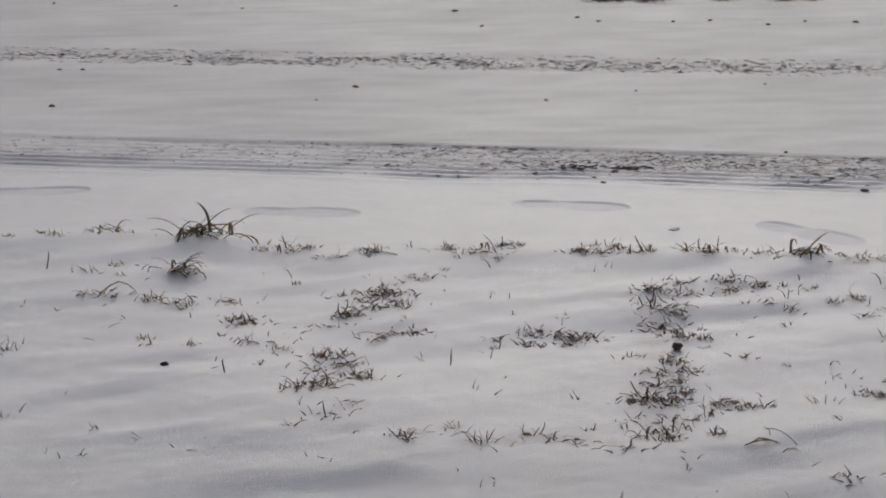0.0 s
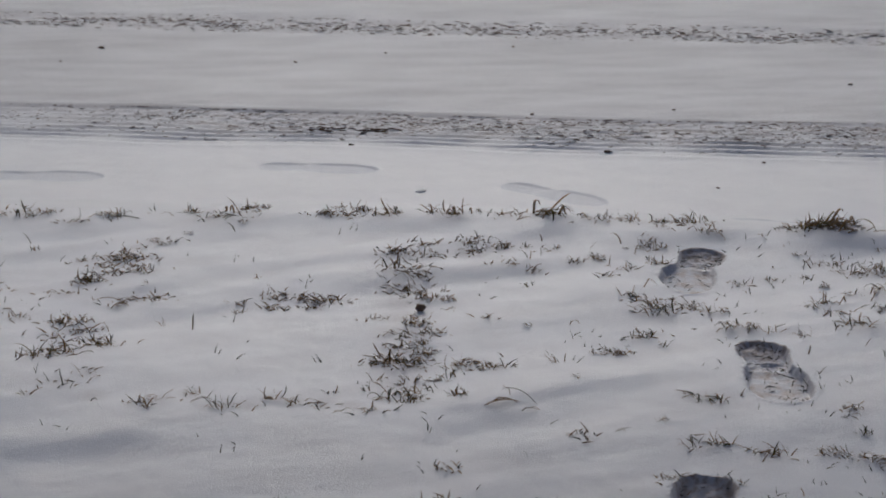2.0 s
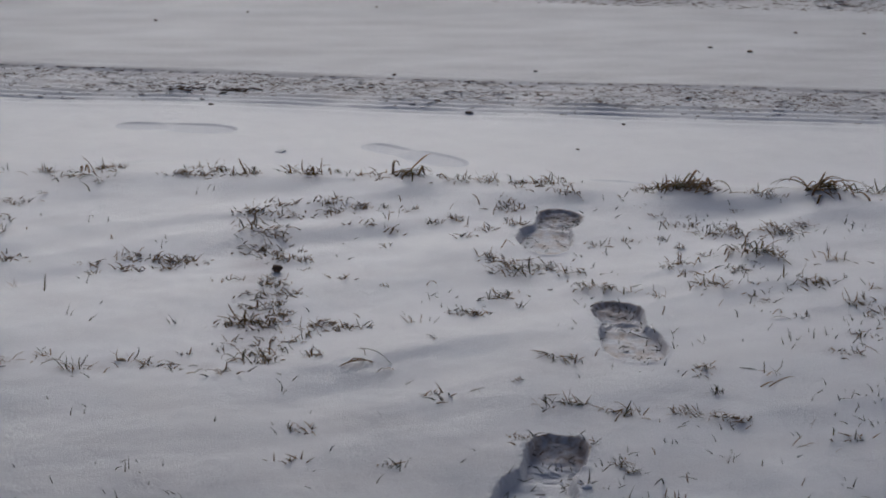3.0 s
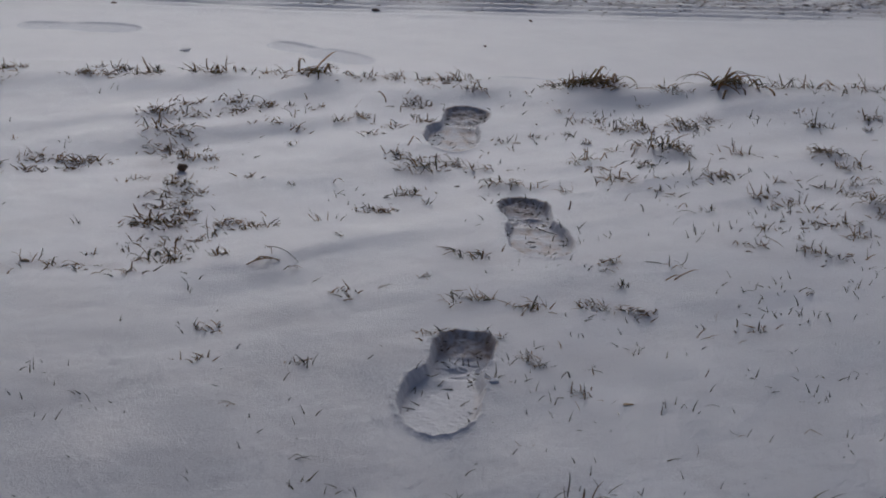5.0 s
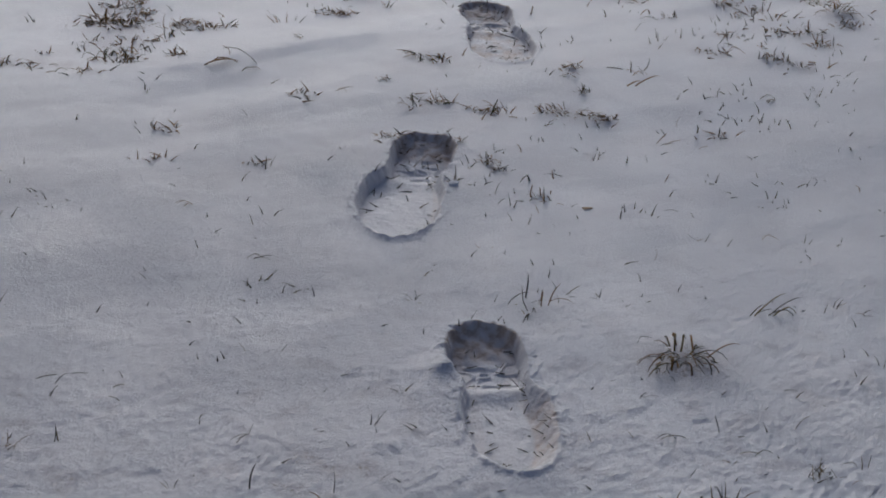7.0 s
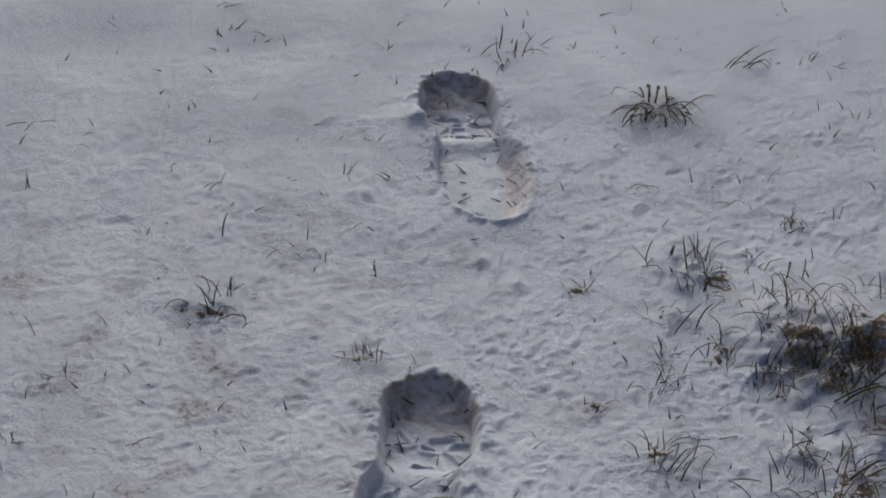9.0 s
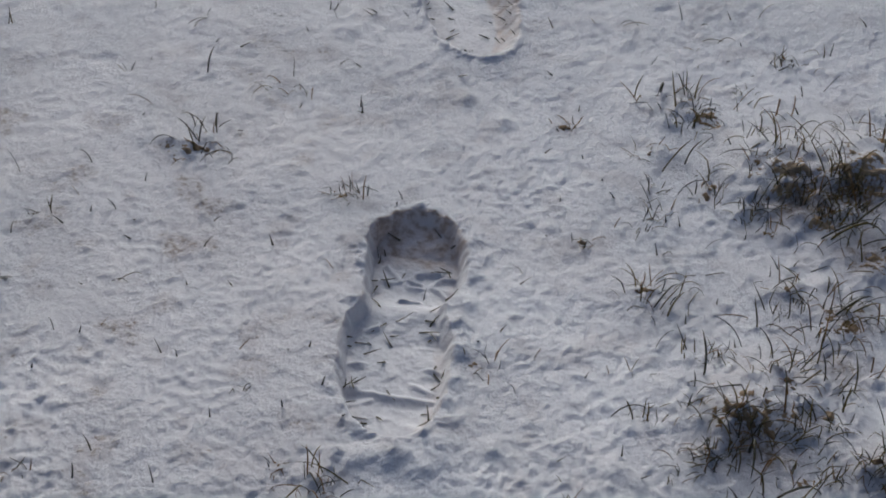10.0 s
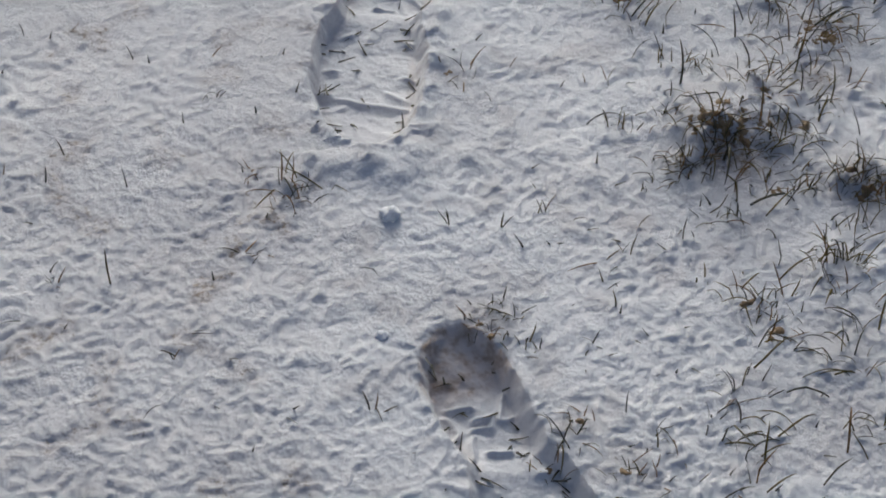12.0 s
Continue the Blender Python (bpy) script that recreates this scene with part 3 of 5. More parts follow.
# ---- boot prints ----
# along the sole from heel to toe: share of the heel's or the ball's half width
HEEL_WIDTH = [(0.0, 0.0), (0.008, 0.36), (0.03, 0.62), (0.06, 0.80), (0.10, 0.92), (0.15, 1.0), (0.25, 1.0), (0.34, 0.93), (0.41, 0.80)]
BALL_WIDTH = [(0.41, 0.70), (0.49, 0.88), (0.57, 0.97), (0.66, 1.0), (0.76, 0.97), (0.86, 0.84), (0.93, 0.62), (0.975, 0.37), (1.0, 0.0)]
PRINTS = [
    # heel x, y, toe x, y, half width of heel and ball, shift of heel and ball, depth of heel and ball, cell
    (0.369, 0.806, 0.378, 0.500, 0.034, 0.046, -0.012, -0.006, 0.018, 0.015, 0.0014),
    (0.457, 1.322, 0.352, 1.012, 0.046, 0.049, 0.006, -0.007, 0.024, 0.018, 0.0014),
    (0.657, 1.898, 0.609, 1.572, 0.046, 0.053, -0.005, 0.000, 0.025, 0.021, 0.0014),
    (0.741, 2.494, 0.611, 2.155, 0.047, 0.060, 0.009, -0.007, 0.027, 0.019, 0.0016),
    (0.998, 3.084, 0.961, 2.758, 0.045, 0.057, 0.012, 0.009, 0.018, 0.016, 0.0020),
    (1.081, 3.682, 0.965, 3.380, 0.047, 0.056, 0.000, -0.014, 0.014, 0.015, 0.0024),
    (1.275, 4.075, 1.380, 3.850, 0.044, 0.056, 0.004, -0.002, 0.0034, 0.0026, 0.0030),
    (0.800, 4.516, 1.005, 4.284, 0.044, 0.056, -0.004, 0.002, 0.0034, 0.0026, 0.0030),
    (0.185, 4.764, 0.491, 4.700, 0.042, 0.054, 0.004, -0.002, 0.0036, 0.0032, 0.0032),
    (-0.523, 4.777, -0.217, 4.709, 0.044, 0.054, -0.004, 0.002, 0.0026, 0.0022, 0.0032),
    (-1.286, 5.036, -0.970, 5.025, 0.044, 0.054, 0.004, -0.002, 0.0034, 0.0030, 0.0034),
]


def sole_half(s, heel, ball):
    hs, hw = zip(*HEEL_WIDTH)
    bs, bw = zip(*BALL_WIDTH)
    return np.where(s < 0.41, np.interp(s, hs, hw) * heel, np.maximum(np.interp(s, bs, bw) * ball, 0.80 * heel * step(0.50, 0.40, s)))


def sole_outline(heel, ball, heel_shift, ball_shift, length, n=52):
    """The outline of a boot sole, heel at 0, toe along +u."""
    s = 0.5 - 0.5 * np.cos(np.linspace(0, math.pi, n))
    w = sole_half(s, heel, ball)
    c = heel_shift + (ball_shift - heel_shift) * step(0.28, 0.52, s) - 0.4 * ball_shift * step(0.7, 1.0, s)
    return np.concatenate([np.stack([s * length, c + w], 1), np.stack([s * length, c - w], 1)[::-1][1:-1]])


def signed_distance(u, v, poly):
    best = np.full(u.shape, 1e9)
    inside = np.zeros(u.shape, bool)
    for (ax, ay), (bx, by) in zip(poly, np.roll(poly, -1, axis=0)):
        ex, ey = bx - ax, by - ay
        t = np.clip(((u - ax) * ex + (v - ay) * ey) / (ex * ex + ey * ey + 1e-12), 0, 1)
        best = np.minimum(best, (u - ax - t * ex) ** 2 + (v - ay - t * ey) ** 2)
        if abs(ey) > 1e-9:
            crosses = (ay > v) != (by > v)
            inside ^= crosses & (u < (v - ay) / ey * ex + ax)
    d = np.sqrt(best)
    return np.where(inside, -d, d)


# raised bars that the boot's heel leaves, along and across the print from the heel's middle
LUGS = [((-0.016, -0.042), (-0.013, -0.024)), ((-0.013, -0.024), (0.002, -0.017)), ((0.002, -0.017), (0.020, -0.034)), ((-0.022, -0.022), (-0.018, -0.001)),
        ((-0.004, 0.012), (0.0, 0.044)), ((-0.004, -0.008), (-0.006, 0.008)), ((-0.006, 0.008), (0.004, 0.004)), ((0.004, 0.004), (0.003, -0.010)), ((0.026, -0.006), (0.030, 0.012)), ((-0.004, 0.012), (-0.024, 0.026)), ((0.010, -0.010), (0.030, -0.018))]


class Print:
    def __init__(self, index, hx, hy, tx, ty, heel_half, ball_half, heel_shift, ball_shift, heel, ball, cell):
        self.index, self.x, self.y = index, hx, hy
        self.length = math.hypot(tx - hx, ty - hy)
        self.ax, self.ay = (tx - hx) / self.length, (ty - hy) / self.length
        self.heel_half, self.ball_half, self.heel_shift, self.ball_shift = heel_half, ball_half, heel_shift, ball_shift
        self.half = max(heel_half + abs(heel_shift), ball_half + abs(ball_shift))
        self.heel, self.ball, self.side, self.cell = heel, ball, 1 if index % 2 == 0 else -1, cell
        self.poly = sole_outline(heel_half, ball_half, heel_shift, ball_shift, self.length)
        self.thing = None

    def local(self, x, y):
        dx, dy = x - self.x, y - self.y
        return dx * self.ax + dy * self.ay, -dx * self.ay + dy * self.ax

    def there(self, u, v):
        return self.x + u * self.ax - v * self.ay, self.y + u * self.ay + v * self.ax

    def near(self, x, y, margin=0.05):
        u, v = self.local(x, y)
        return (u > -margin) & (u < self.length + margin) & (np.abs(v) < self.half + margin)

    def distance(self, x, y):
        u, v = self.local(x, y)
        d = signed_distance(u, v, self.poly)
        ragged = 0.0026 * grain(x, y, 0.040, 60 + self.index) + 0.0014 * grain(x, y, 0.014, 80 + self.index) + 0.0004 * grain(x, y, 0.006, 100 + self.index)
        return d + ragged * step(-0.014, -0.002, d) * (1.0 if self.y < 3.9 else 0.6)

    def press(self, x, y, z):
        """The height z of the snow after the boot."""
        u, v = self.local(x, y)
        d = self.distance(x, y)
        s = u / self.length
        depth = self.ball + (self.heel - self.ball) * step(0.47, 0.36, s)
        depth = depth * (1 - (0.30 if self.y < 3.9 else 0.9) * np.exp(-((s - 0.41) / (0.05 if self.y < 3.9 else 0.08)) ** 2))
        # the heel slid in on a slant
        depth = depth * (0.30 + 0.70 * np.clip(u / (0.062 if self.index > 1 else 0.044) + 0.10 * grain(x, y, 0.03, 74), 0, 1))
        # slanting cleats down both sides of the ball
        across = (u - 0.30 * np.abs(v - self.ball_shift) + 0.006 * grain(x, y, 0.03, 68)) / 0.026
        cleats = np.exp(-((across - np.round(across)) / 0.13) ** 2) * step(0.012, 0.018, np.abs(v - self.ball_shift))
        hu, hv = u - 0.27 * self.length, v - self.heel_shift
        hu, hv = hu + 0.003 * grain(x, y, 0.02, 58), self.side * hv + 0.003 * grain(x, y, 0.02, 59)
        star = np.zeros(len(u))
        for (au, av), (bu, bv) in LUGS:
            eu, ev = bu - au, bv - av
            t = np.clip(((hu - au) * eu + (hv - av) * ev) / (eu * eu + ev * ev), 0, 1)
            star = np.maximum(star, np.exp(-((hu - au - t * eu) ** 2 + (hv - av - t * ev) ** 2) / 0.0023 ** 2))
        tread = np.where(s < 0.41, 0.0045 * star * np.clip(0.8 + 0.6 * grain(x, y, 0.04, 69), 0, 1), (0.0036 if self.y < 1.5 else 0.0014) * cleats * np.clip(0.15 + 1.4 * grain(x, y, 0.028, 61), 0, 1))
        tread = tread + 0.0030 * np.exp(-((u - 0.78 * self.length - 0.12 * v) / 0.0035) ** 2) * (self.index == 1)
        tread = tread + 0.0006 * grain(x, y, 0.012, 62) + 0.0014 * grain(x, y, 0.03, 63) + 0.0004 * grain(x, y, 0.006, 65)
        if self.y > 3.9:
            tread = 0.0003 * grain(x, y, 0.03, 63)
        elif self.y > 1.5:
            tread = 0.62 * tread + 0.0022 * grain(x, y, 0.02, 70) * (s < 0.36)
        floor = land(x, y, fine=False) - depth + tread * step(-0.002, -0.010, d)
        crest = np.clip(0.25 + 0.9 * grain(x, y, 0.028, 64) + 0.7 * grain(x, y, 0.011, 66), 0, 1.6)
        lip = min(0.10 * self.heel, 0.0028) * np.exp(-((d - 0.0055) / 0.0055) ** 2) * np.maximum(crest, 0.8 * step(0.80, 0.95, s)) * (1 + 0.6 * step(0.78, 0.97, s))
        # the sides are steep
        slant = 0.0075 if self.y < 3.9 else 0.012
        if self.index == 2:
            slant = slant + 0.016 * step(0.40, 0.52, s) * (v > 0)
        wall = np.clip((0.0025 - d) / (0.0025 + slant), 0, 1)
        wall = wall * wall * (3 - 2 * wall)
        crumbs = wall * (1 - wall) * (0.0016 * grain(x, y, 0.013, 55) + 0.0014 * grain(x, y, 0.006, 56))
        return (z + lip * (d > -0.004)) * (1 - wall) + floor * wall + crumbs * (self.y < 3.9)


PRESSED = [Print(n, *row) for n, row in enumerate(PRINTS)]


def snow_surface(x, y):
    z = land(x, y)
    for p in PRESSED:
        m = p.near(x, y)
        if m.any():
            z[m] = p.press(x[m], y[m], z[m])
    return z


def surface_at(x, y):
    return float(snow_surface(np.array([float(x)]), np.array([float(y)]))[0])


THIN = []          # x, y, radius, how bare: where the turf shows through


def thin_or_dull(x, y):
    t = np.zeros(len(x))
    for tx, ty, tr, bare in THIN:
        bare = bare * (0.75 if ty < 1.6 else 1.0)
        m = (np.abs(x - tx) < 2.2 * tr) & (np.abs(y - ty) < 2.2 * tr)
        if m.any():
            q = ((x[m] - tx) ** 2 + (y[m] - ty) ** 2) / (tr * tr)
            t[m] = np.maximum(t[m], bare * np.exp(-q))
    return t


def ground_dull(x, y):
    """How bare, dirty and dull the snow is, away from the prints."""
    # the near west is toned duller all over, besides the patchy part
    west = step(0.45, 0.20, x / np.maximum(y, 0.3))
    dulling = step(3.1, 2.3, y) * (0.02 + 0.21 * west) + 0.13 * np.clip(0.4 + 1.3 * grain(x, y, 0.13, 18), 0, 1.5) * step(2.3, 1.3, y)
    # slopes that rise northwards are toned duller, the steepest most
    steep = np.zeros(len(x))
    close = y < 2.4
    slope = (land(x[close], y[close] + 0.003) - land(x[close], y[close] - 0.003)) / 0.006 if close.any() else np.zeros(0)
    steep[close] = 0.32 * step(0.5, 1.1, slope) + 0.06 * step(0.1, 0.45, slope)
    patchy = 0.28 * step(0.15, 0.75, grain(x, y, 0.045, 26) + 0.4 * grain(x, y, 0.02, 27)) * step(2.4, 1.4, y)
    sparse = (0.05 + 0.13 * np.clip(grain(x, y * 1.6, 0.14, 32), -0.4, 1)) * step(1.8, 2.4, y) * step(0.0, -0.15, y - edge_y(x))
    rut = step(0.20, 0.12, np.abs(lane_across(x, y, 5.36))) * step(-0.8, 0.2, x) + step(0.17, 0.10, np.abs(lane_across(x, y, 7.0)))
    dirty = rut * np.clip(0.30 + 0.45 * grain(x, y * 2.0, 0.10, 77), 0, 0.75) * (y < 8)
    return np.maximum(np.maximum(thin_or_dull(x, y), dirty), (dulling + patchy + steep + sparse) * crusted(x, y))


def crust_of(x, y):
    """How coarse the frozen crust of the snow is."""
    return step(3.4, 2.0, y) * (0.75 + 0.25 * grain(x, y, 0.12, 28))


def set_thin(ob, values, name="thin_or_dull"):
    ob.data.attributes.new(name, 'FLOAT', 'POINT').data.foreach_set("value", np.asarray(values, np.float32))


def link_mesh(name, verts, faces, mat, smooth=True):
    """A mesh object from arrays of places and of quads."""
    me = bpy.data.meshes.new(name)
    me.vertices.add(len(verts))
    me.vertices.foreach_set("co", np.asarray(verts, np.float32).ravel())
    k = faces.shape[1]
    me.loops.add(faces.size)
    me.loops.foreach_set("vertex_index", faces.astype(np.int32).ravel())
    me.polygons.add(len(faces))
    me.polygons.foreach_set("loop_start", np.arange(0, faces.size, k, dtype=np.int32))
    me.polygons.foreach_set("use_smooth", np.full(len(faces), smooth))
    me.update(calc_edges=True)
    me.materials.append(mat)
    return new(name, me)


def compact(verts, faces):
    used = np.unique(faces)
    back = np.full(len(verts), -1)
    back[used] = np.arange(len(used))
    return verts[used], back[faces]


def grid_faces(rows, cols):
    k = np.arange(rows * cols).reshape(rows, cols)
    return np.stack([k[:-1, :-1], k[:-1, 1:], k[1:, 1:], k[1:, :-1]], -1).reshape(-1, 4)


# snow heaped over the larger tussocks
for kind, rows in GRASS:
    if kind in "gG":
        for gx, gy, gr in rows:
            HUMMOCKS.append((gx, gy, 1.15 * gr, min((0.20 if gy > 2 else 0.12) * gr, 0.014)))
HUMMOCKS += [(0.255, 1.50, 0.05, 0.005), (0.83, 1.33, 0.05, 0.014), (0.92, 1.31, 0.06, 0.012), (0.87, 1.20, 0.05, 0.010), (0.66, 1.00, 0.05, 0.009),
             (0.37, 0.985, 0.03, 0.006), (0.73, 1.83, 0.05, 0.006),
             (0.300, 1.005, 0.013, 0.006), (0.322, 0.998, 0.016, 0.005), (0.385, 1.003, 0.018, 0.005), (0.408, 1.022, 0.014, 0.005), (0.350, 0.995, 0.018, 0.004), (0.575, 1.80, 0.018, 0.007), (0.475, 1.655, 0.014, 0.003), (0.566, 1.50, 0.012, 0.004), (0.59, 1.45, 0.012, 0.004)]
clump_rnd = random.Random(19)
for hx, hy, spread, count in ((0.86, 1.30, 0.07, 22), (0.88, 1.22, 0.06, 14), (0.66, 0.995, 0.055, 20), (0.77, 1.42, 0.04, 8), (0.76, 1.02, 0.05, 10), (0.79, 1.13, 0.04, 8), (0.35, 0.99, 0.035, 7)):
    for k in range(count):
        HUMMOCKS.append((hx + clump_rnd.gauss(0, spread), hy + clump_rnd.gauss(0, 0.45 * spread), clump_rnd.uniform(0.006, 0.012), clump_rnd.uniform(0.0015, 0.0040)))
HUMMOCKS += [(*PRESSED[2].there(0.10, -0.058), 0.013, 0.006), (*PRESSED[2].there(0.085, -0.066), 0.009, 0.005), (*PRESSED[3].there(0.12, 0.052), 0.013, 0.006)]
# crumbs of snow heaped along the edge of one print
for u, v, hr, hh in ((0.095, 0.060, 0.010, 0.004), (0.135, 0.055, 0.011, 0.005), (0.165, 0.048, 0.010, 0.005), (0.205, 0.050, 0.012, 0.006), (0.245, 0.046, 0.011, 0.005), (0.275, 0.036, 0.012, 0.006), (0.30, 0.020, 0.012, 0.005)):
    HUMMOCKS.append((*PRESSED[1].there(u, v), hr, hh))
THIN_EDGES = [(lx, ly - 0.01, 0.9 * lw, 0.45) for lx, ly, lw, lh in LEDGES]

for kind, rows in GRASS:
    if kind in "TGg":
        THIN += [(gx, gy - 0.2 * gr, 1.15 * gr, {"T": 0.6, "G": 0.7, "g": 0.5}[kind]) for gx, gy, gr in rows]
SPRIGS_WEST = [
    (-0.23, 3.77), (-0.17, 3.74), (-0.13, 3.78), (-0.11, 3.75), (-0.15, 3.66), (-0.2, 3.64), (-0.23, 3.6), (-0.26, 3.54), (-0.15, 3.47),
    (-0.12, 3.49), (-0.08, 3.5), (-0.26, 3.36), (-0.23, 3.37), (-0.22, 3.32), (-0.27, 3.28), (-0.2, 3.26), (-0.18, 3.22), (-0.26, 3.2),
    (-0.2, 3.06), (-0.24, 3.01), (-0.19, 2.95), (-0.77, 3.79), (-0.73, 3.78), (-0.64, 3.76), (-0.58, 3.73), (-0.48, 3.75), (-0.44, 3.62),
    (-0.41, 3.59), (-0.11, 2.91), (-0.08, 2.92), (-0.02, 2.94), (0.01, 2.87), (0.07, 2.88),
]
SPRIGS_EAST = [
    (0.41, 3.7), (0.48, 3.74), (0.43, 3.58), (0.41, 3.48), (0.41, 3.28), (0.39, 3.21), (0.35, 3.15), (0.31, 3.07), (0.35, 3.08),
    (0.38, 3.08), (0.33, 2.96), (0.34, 2.9), (0.35, 2.88), (0.58, 3.74), (0.6, 3.77), (0.14, 3.47), (0.17, 3.47), (0.2, 3.45),
    (0.23, 3.44), (0.27, 3.43), (0.85, 3.36), (0.88, 3.33), (0.89, 3.29), (0.97, 3.72), (1.02, 3.81), (0.83, 3.16), (0.11, 2.91),
    (0.15, 2.89), (0.2, 2.89), (0.24, 2.87), (0.27, 2.83), (0.48, 3.05), (0.51, 3.03),
]
SPRIGS_WEST += [(-0.08, 3.87), (-0.12, 3.83), (-0.13, 3.77), (-0.16, 3.75), (-0.17, 3.79), (-0.19, 3.71), (-0.22, 3.63), (-0.13, 3.70), (-0.17, 3.65), (-0.25, 3.36), (-0.23, 3.31), (-0.18, 3.24), (-0.26, 3.18), (-0.30, 3.16)]
SPRIGS_EAST += [(0.42, 3.50), (0.40, 3.42), (0.38, 3.15), (0.36, 2.99)]
DRIFT_SPRIGS = SPRIGS_WEST + SPRIGS_EAST
THIN += [(0.77, 1.025, 0.040, 0.85), (0.86, 1.165, 0.045, 0.95), (0.80, 1.085, 0.035, 0.8), (0.745, 0.895, 0.050, 0.75), (0.650, 0.942, 0.05, 0.95), (0.69, 0.955, 0.04, 0.6), (0.60, 0.955, 0.03, 0.5), (0.83, 1.25, 0.048, 1.05), (0.90, 1.25, 0.048, 1.05), (0.76, 1.12, 0.035, 0.55), (0.78, 1.045, 0.035, 0.5), (0.66, 0.735, 0.04, 0.5), (0.62, 0.66, 0.05, 0.45)]
THIN += THIN_EDGES + [(gx, gy, 0.028, 0.45) for gx, gy in DRIFT_SPRIGS]
for kind, rows in GRASS:
    if kind in "stS":
        THIN += [(gx, gy, 1.6 * gr, 0.46) for gx, gy, gr in rows if gy > 2.3]
THIN += [(0.43 - 0.012 * (8 - k), 2.95 + 0.09 * k, 0.060, 0.52) for k in range(9)]
THIN += [(0.259, 1.475, 0.04, 0.45), (0.82, 1.31, 0.06, 0.45), (0.92, 1.27, 0.08, 0.45), (0.86, 1.17, 0.06, 0.4), (0.78, 1.08, 0.06, 0.4), (0.66, 0.96, 0.07, 0.5), (0.70, 0.90, 0.05, 0.35), (0.30, 0.915, 0.035, 0.4), (0.385, 0.81, 0.030, 0.8), (0.37, 0.825, 0.035, 0.5),
         (0.12, 1.10, 0.12, 0.22), (0.16, 0.93, 0.10, 0.2), (0.10, 0.80, 0.10, 0.22), (0.46, 1.05, 0.04, 0.3), (0.43, 0.70, 0.03, 0.5)]

# ---- ground: one sheet, fine along the prints, out to the horizon ----
ys = [0.44]
while ys[-1] < 2.0:
    ys.append(ys[-1] * 1.0024)
while ys[-1] < 4.6:
    ys.append(ys[-1] * 1.0033)
while ys[-1] < 5.75:
    ys.append(ys[-1] * 1.0021)
while ys[-1] < 10:
    ys.append(ys[-1] * 1.005)
while ys[-1] < 3500:
    ys.append(ys[-1] * 1.16)
ys = [-3500, -1200, -400, -140, -50, -18, -7, -3, -1.4, -0.7, -0.35, -0.1, 0.1, 0.22, 0.31, 0.37, 0.41] + ys
us = np.arange(-0.33, 0.99, 0.0021)
outer = 0.05 * 1.42 ** np.arange(0, 32)
share = np.concatenate([np.full(len(outer), us[0]), us, np.full(len(outer), us[-1])])
extra = np.concatenate([-outer[::-1], np.zeros(len(us)), outer])
gy = np.repeat(np.array(ys)[:, None], len(share), 1)
gx = share[None] * np.sqrt(gy * gy + 0.09) + extra[None]
gx, gy = gx.ravel(), gy.ravel()
gz = snow_surface(gx, gy)
faces = grid_faces(len(ys), len(share))
hollow = np.zeros(len(gx), bool)
for p in PRESSED:
    m = p.near(gx, gy)
    hollow[np.where(m)[0][p.distance(gx[m], gy[m]) < 0.014]] = True
verts, faces = compact(np.stack([gx, gy, gz], 1), faces[~hollow[faces].all(1)])
ground = tagged(link_mesh("ground", verts, faces, SNOW), "wind-blown snow over a grass verge and a farm lane", "snow", kind="structure")
set_thin(ground, crust_of(verts[:, 0], verts[:, 1]), "crusted_snow")
set_thin(ground, ground_dull(verts[:, 0], verts[:, 1]))
lane = verts[:, 1] - LANE_SLOPE * verts[:, 0]
streak = 0.22 * grain(verts[:, 0], verts[:, 1] * 2.5, 0.9, 17, False) + 0.25 * grain(verts[:, 0], verts[:, 1] * 3.5, 0.28, 19, False)
set_thin(ground, np.clip((0.55 + streak) * step(5.0, 5.35, lane) * step(9.6, 9.0, lane), 0, 1), "driven_snow")

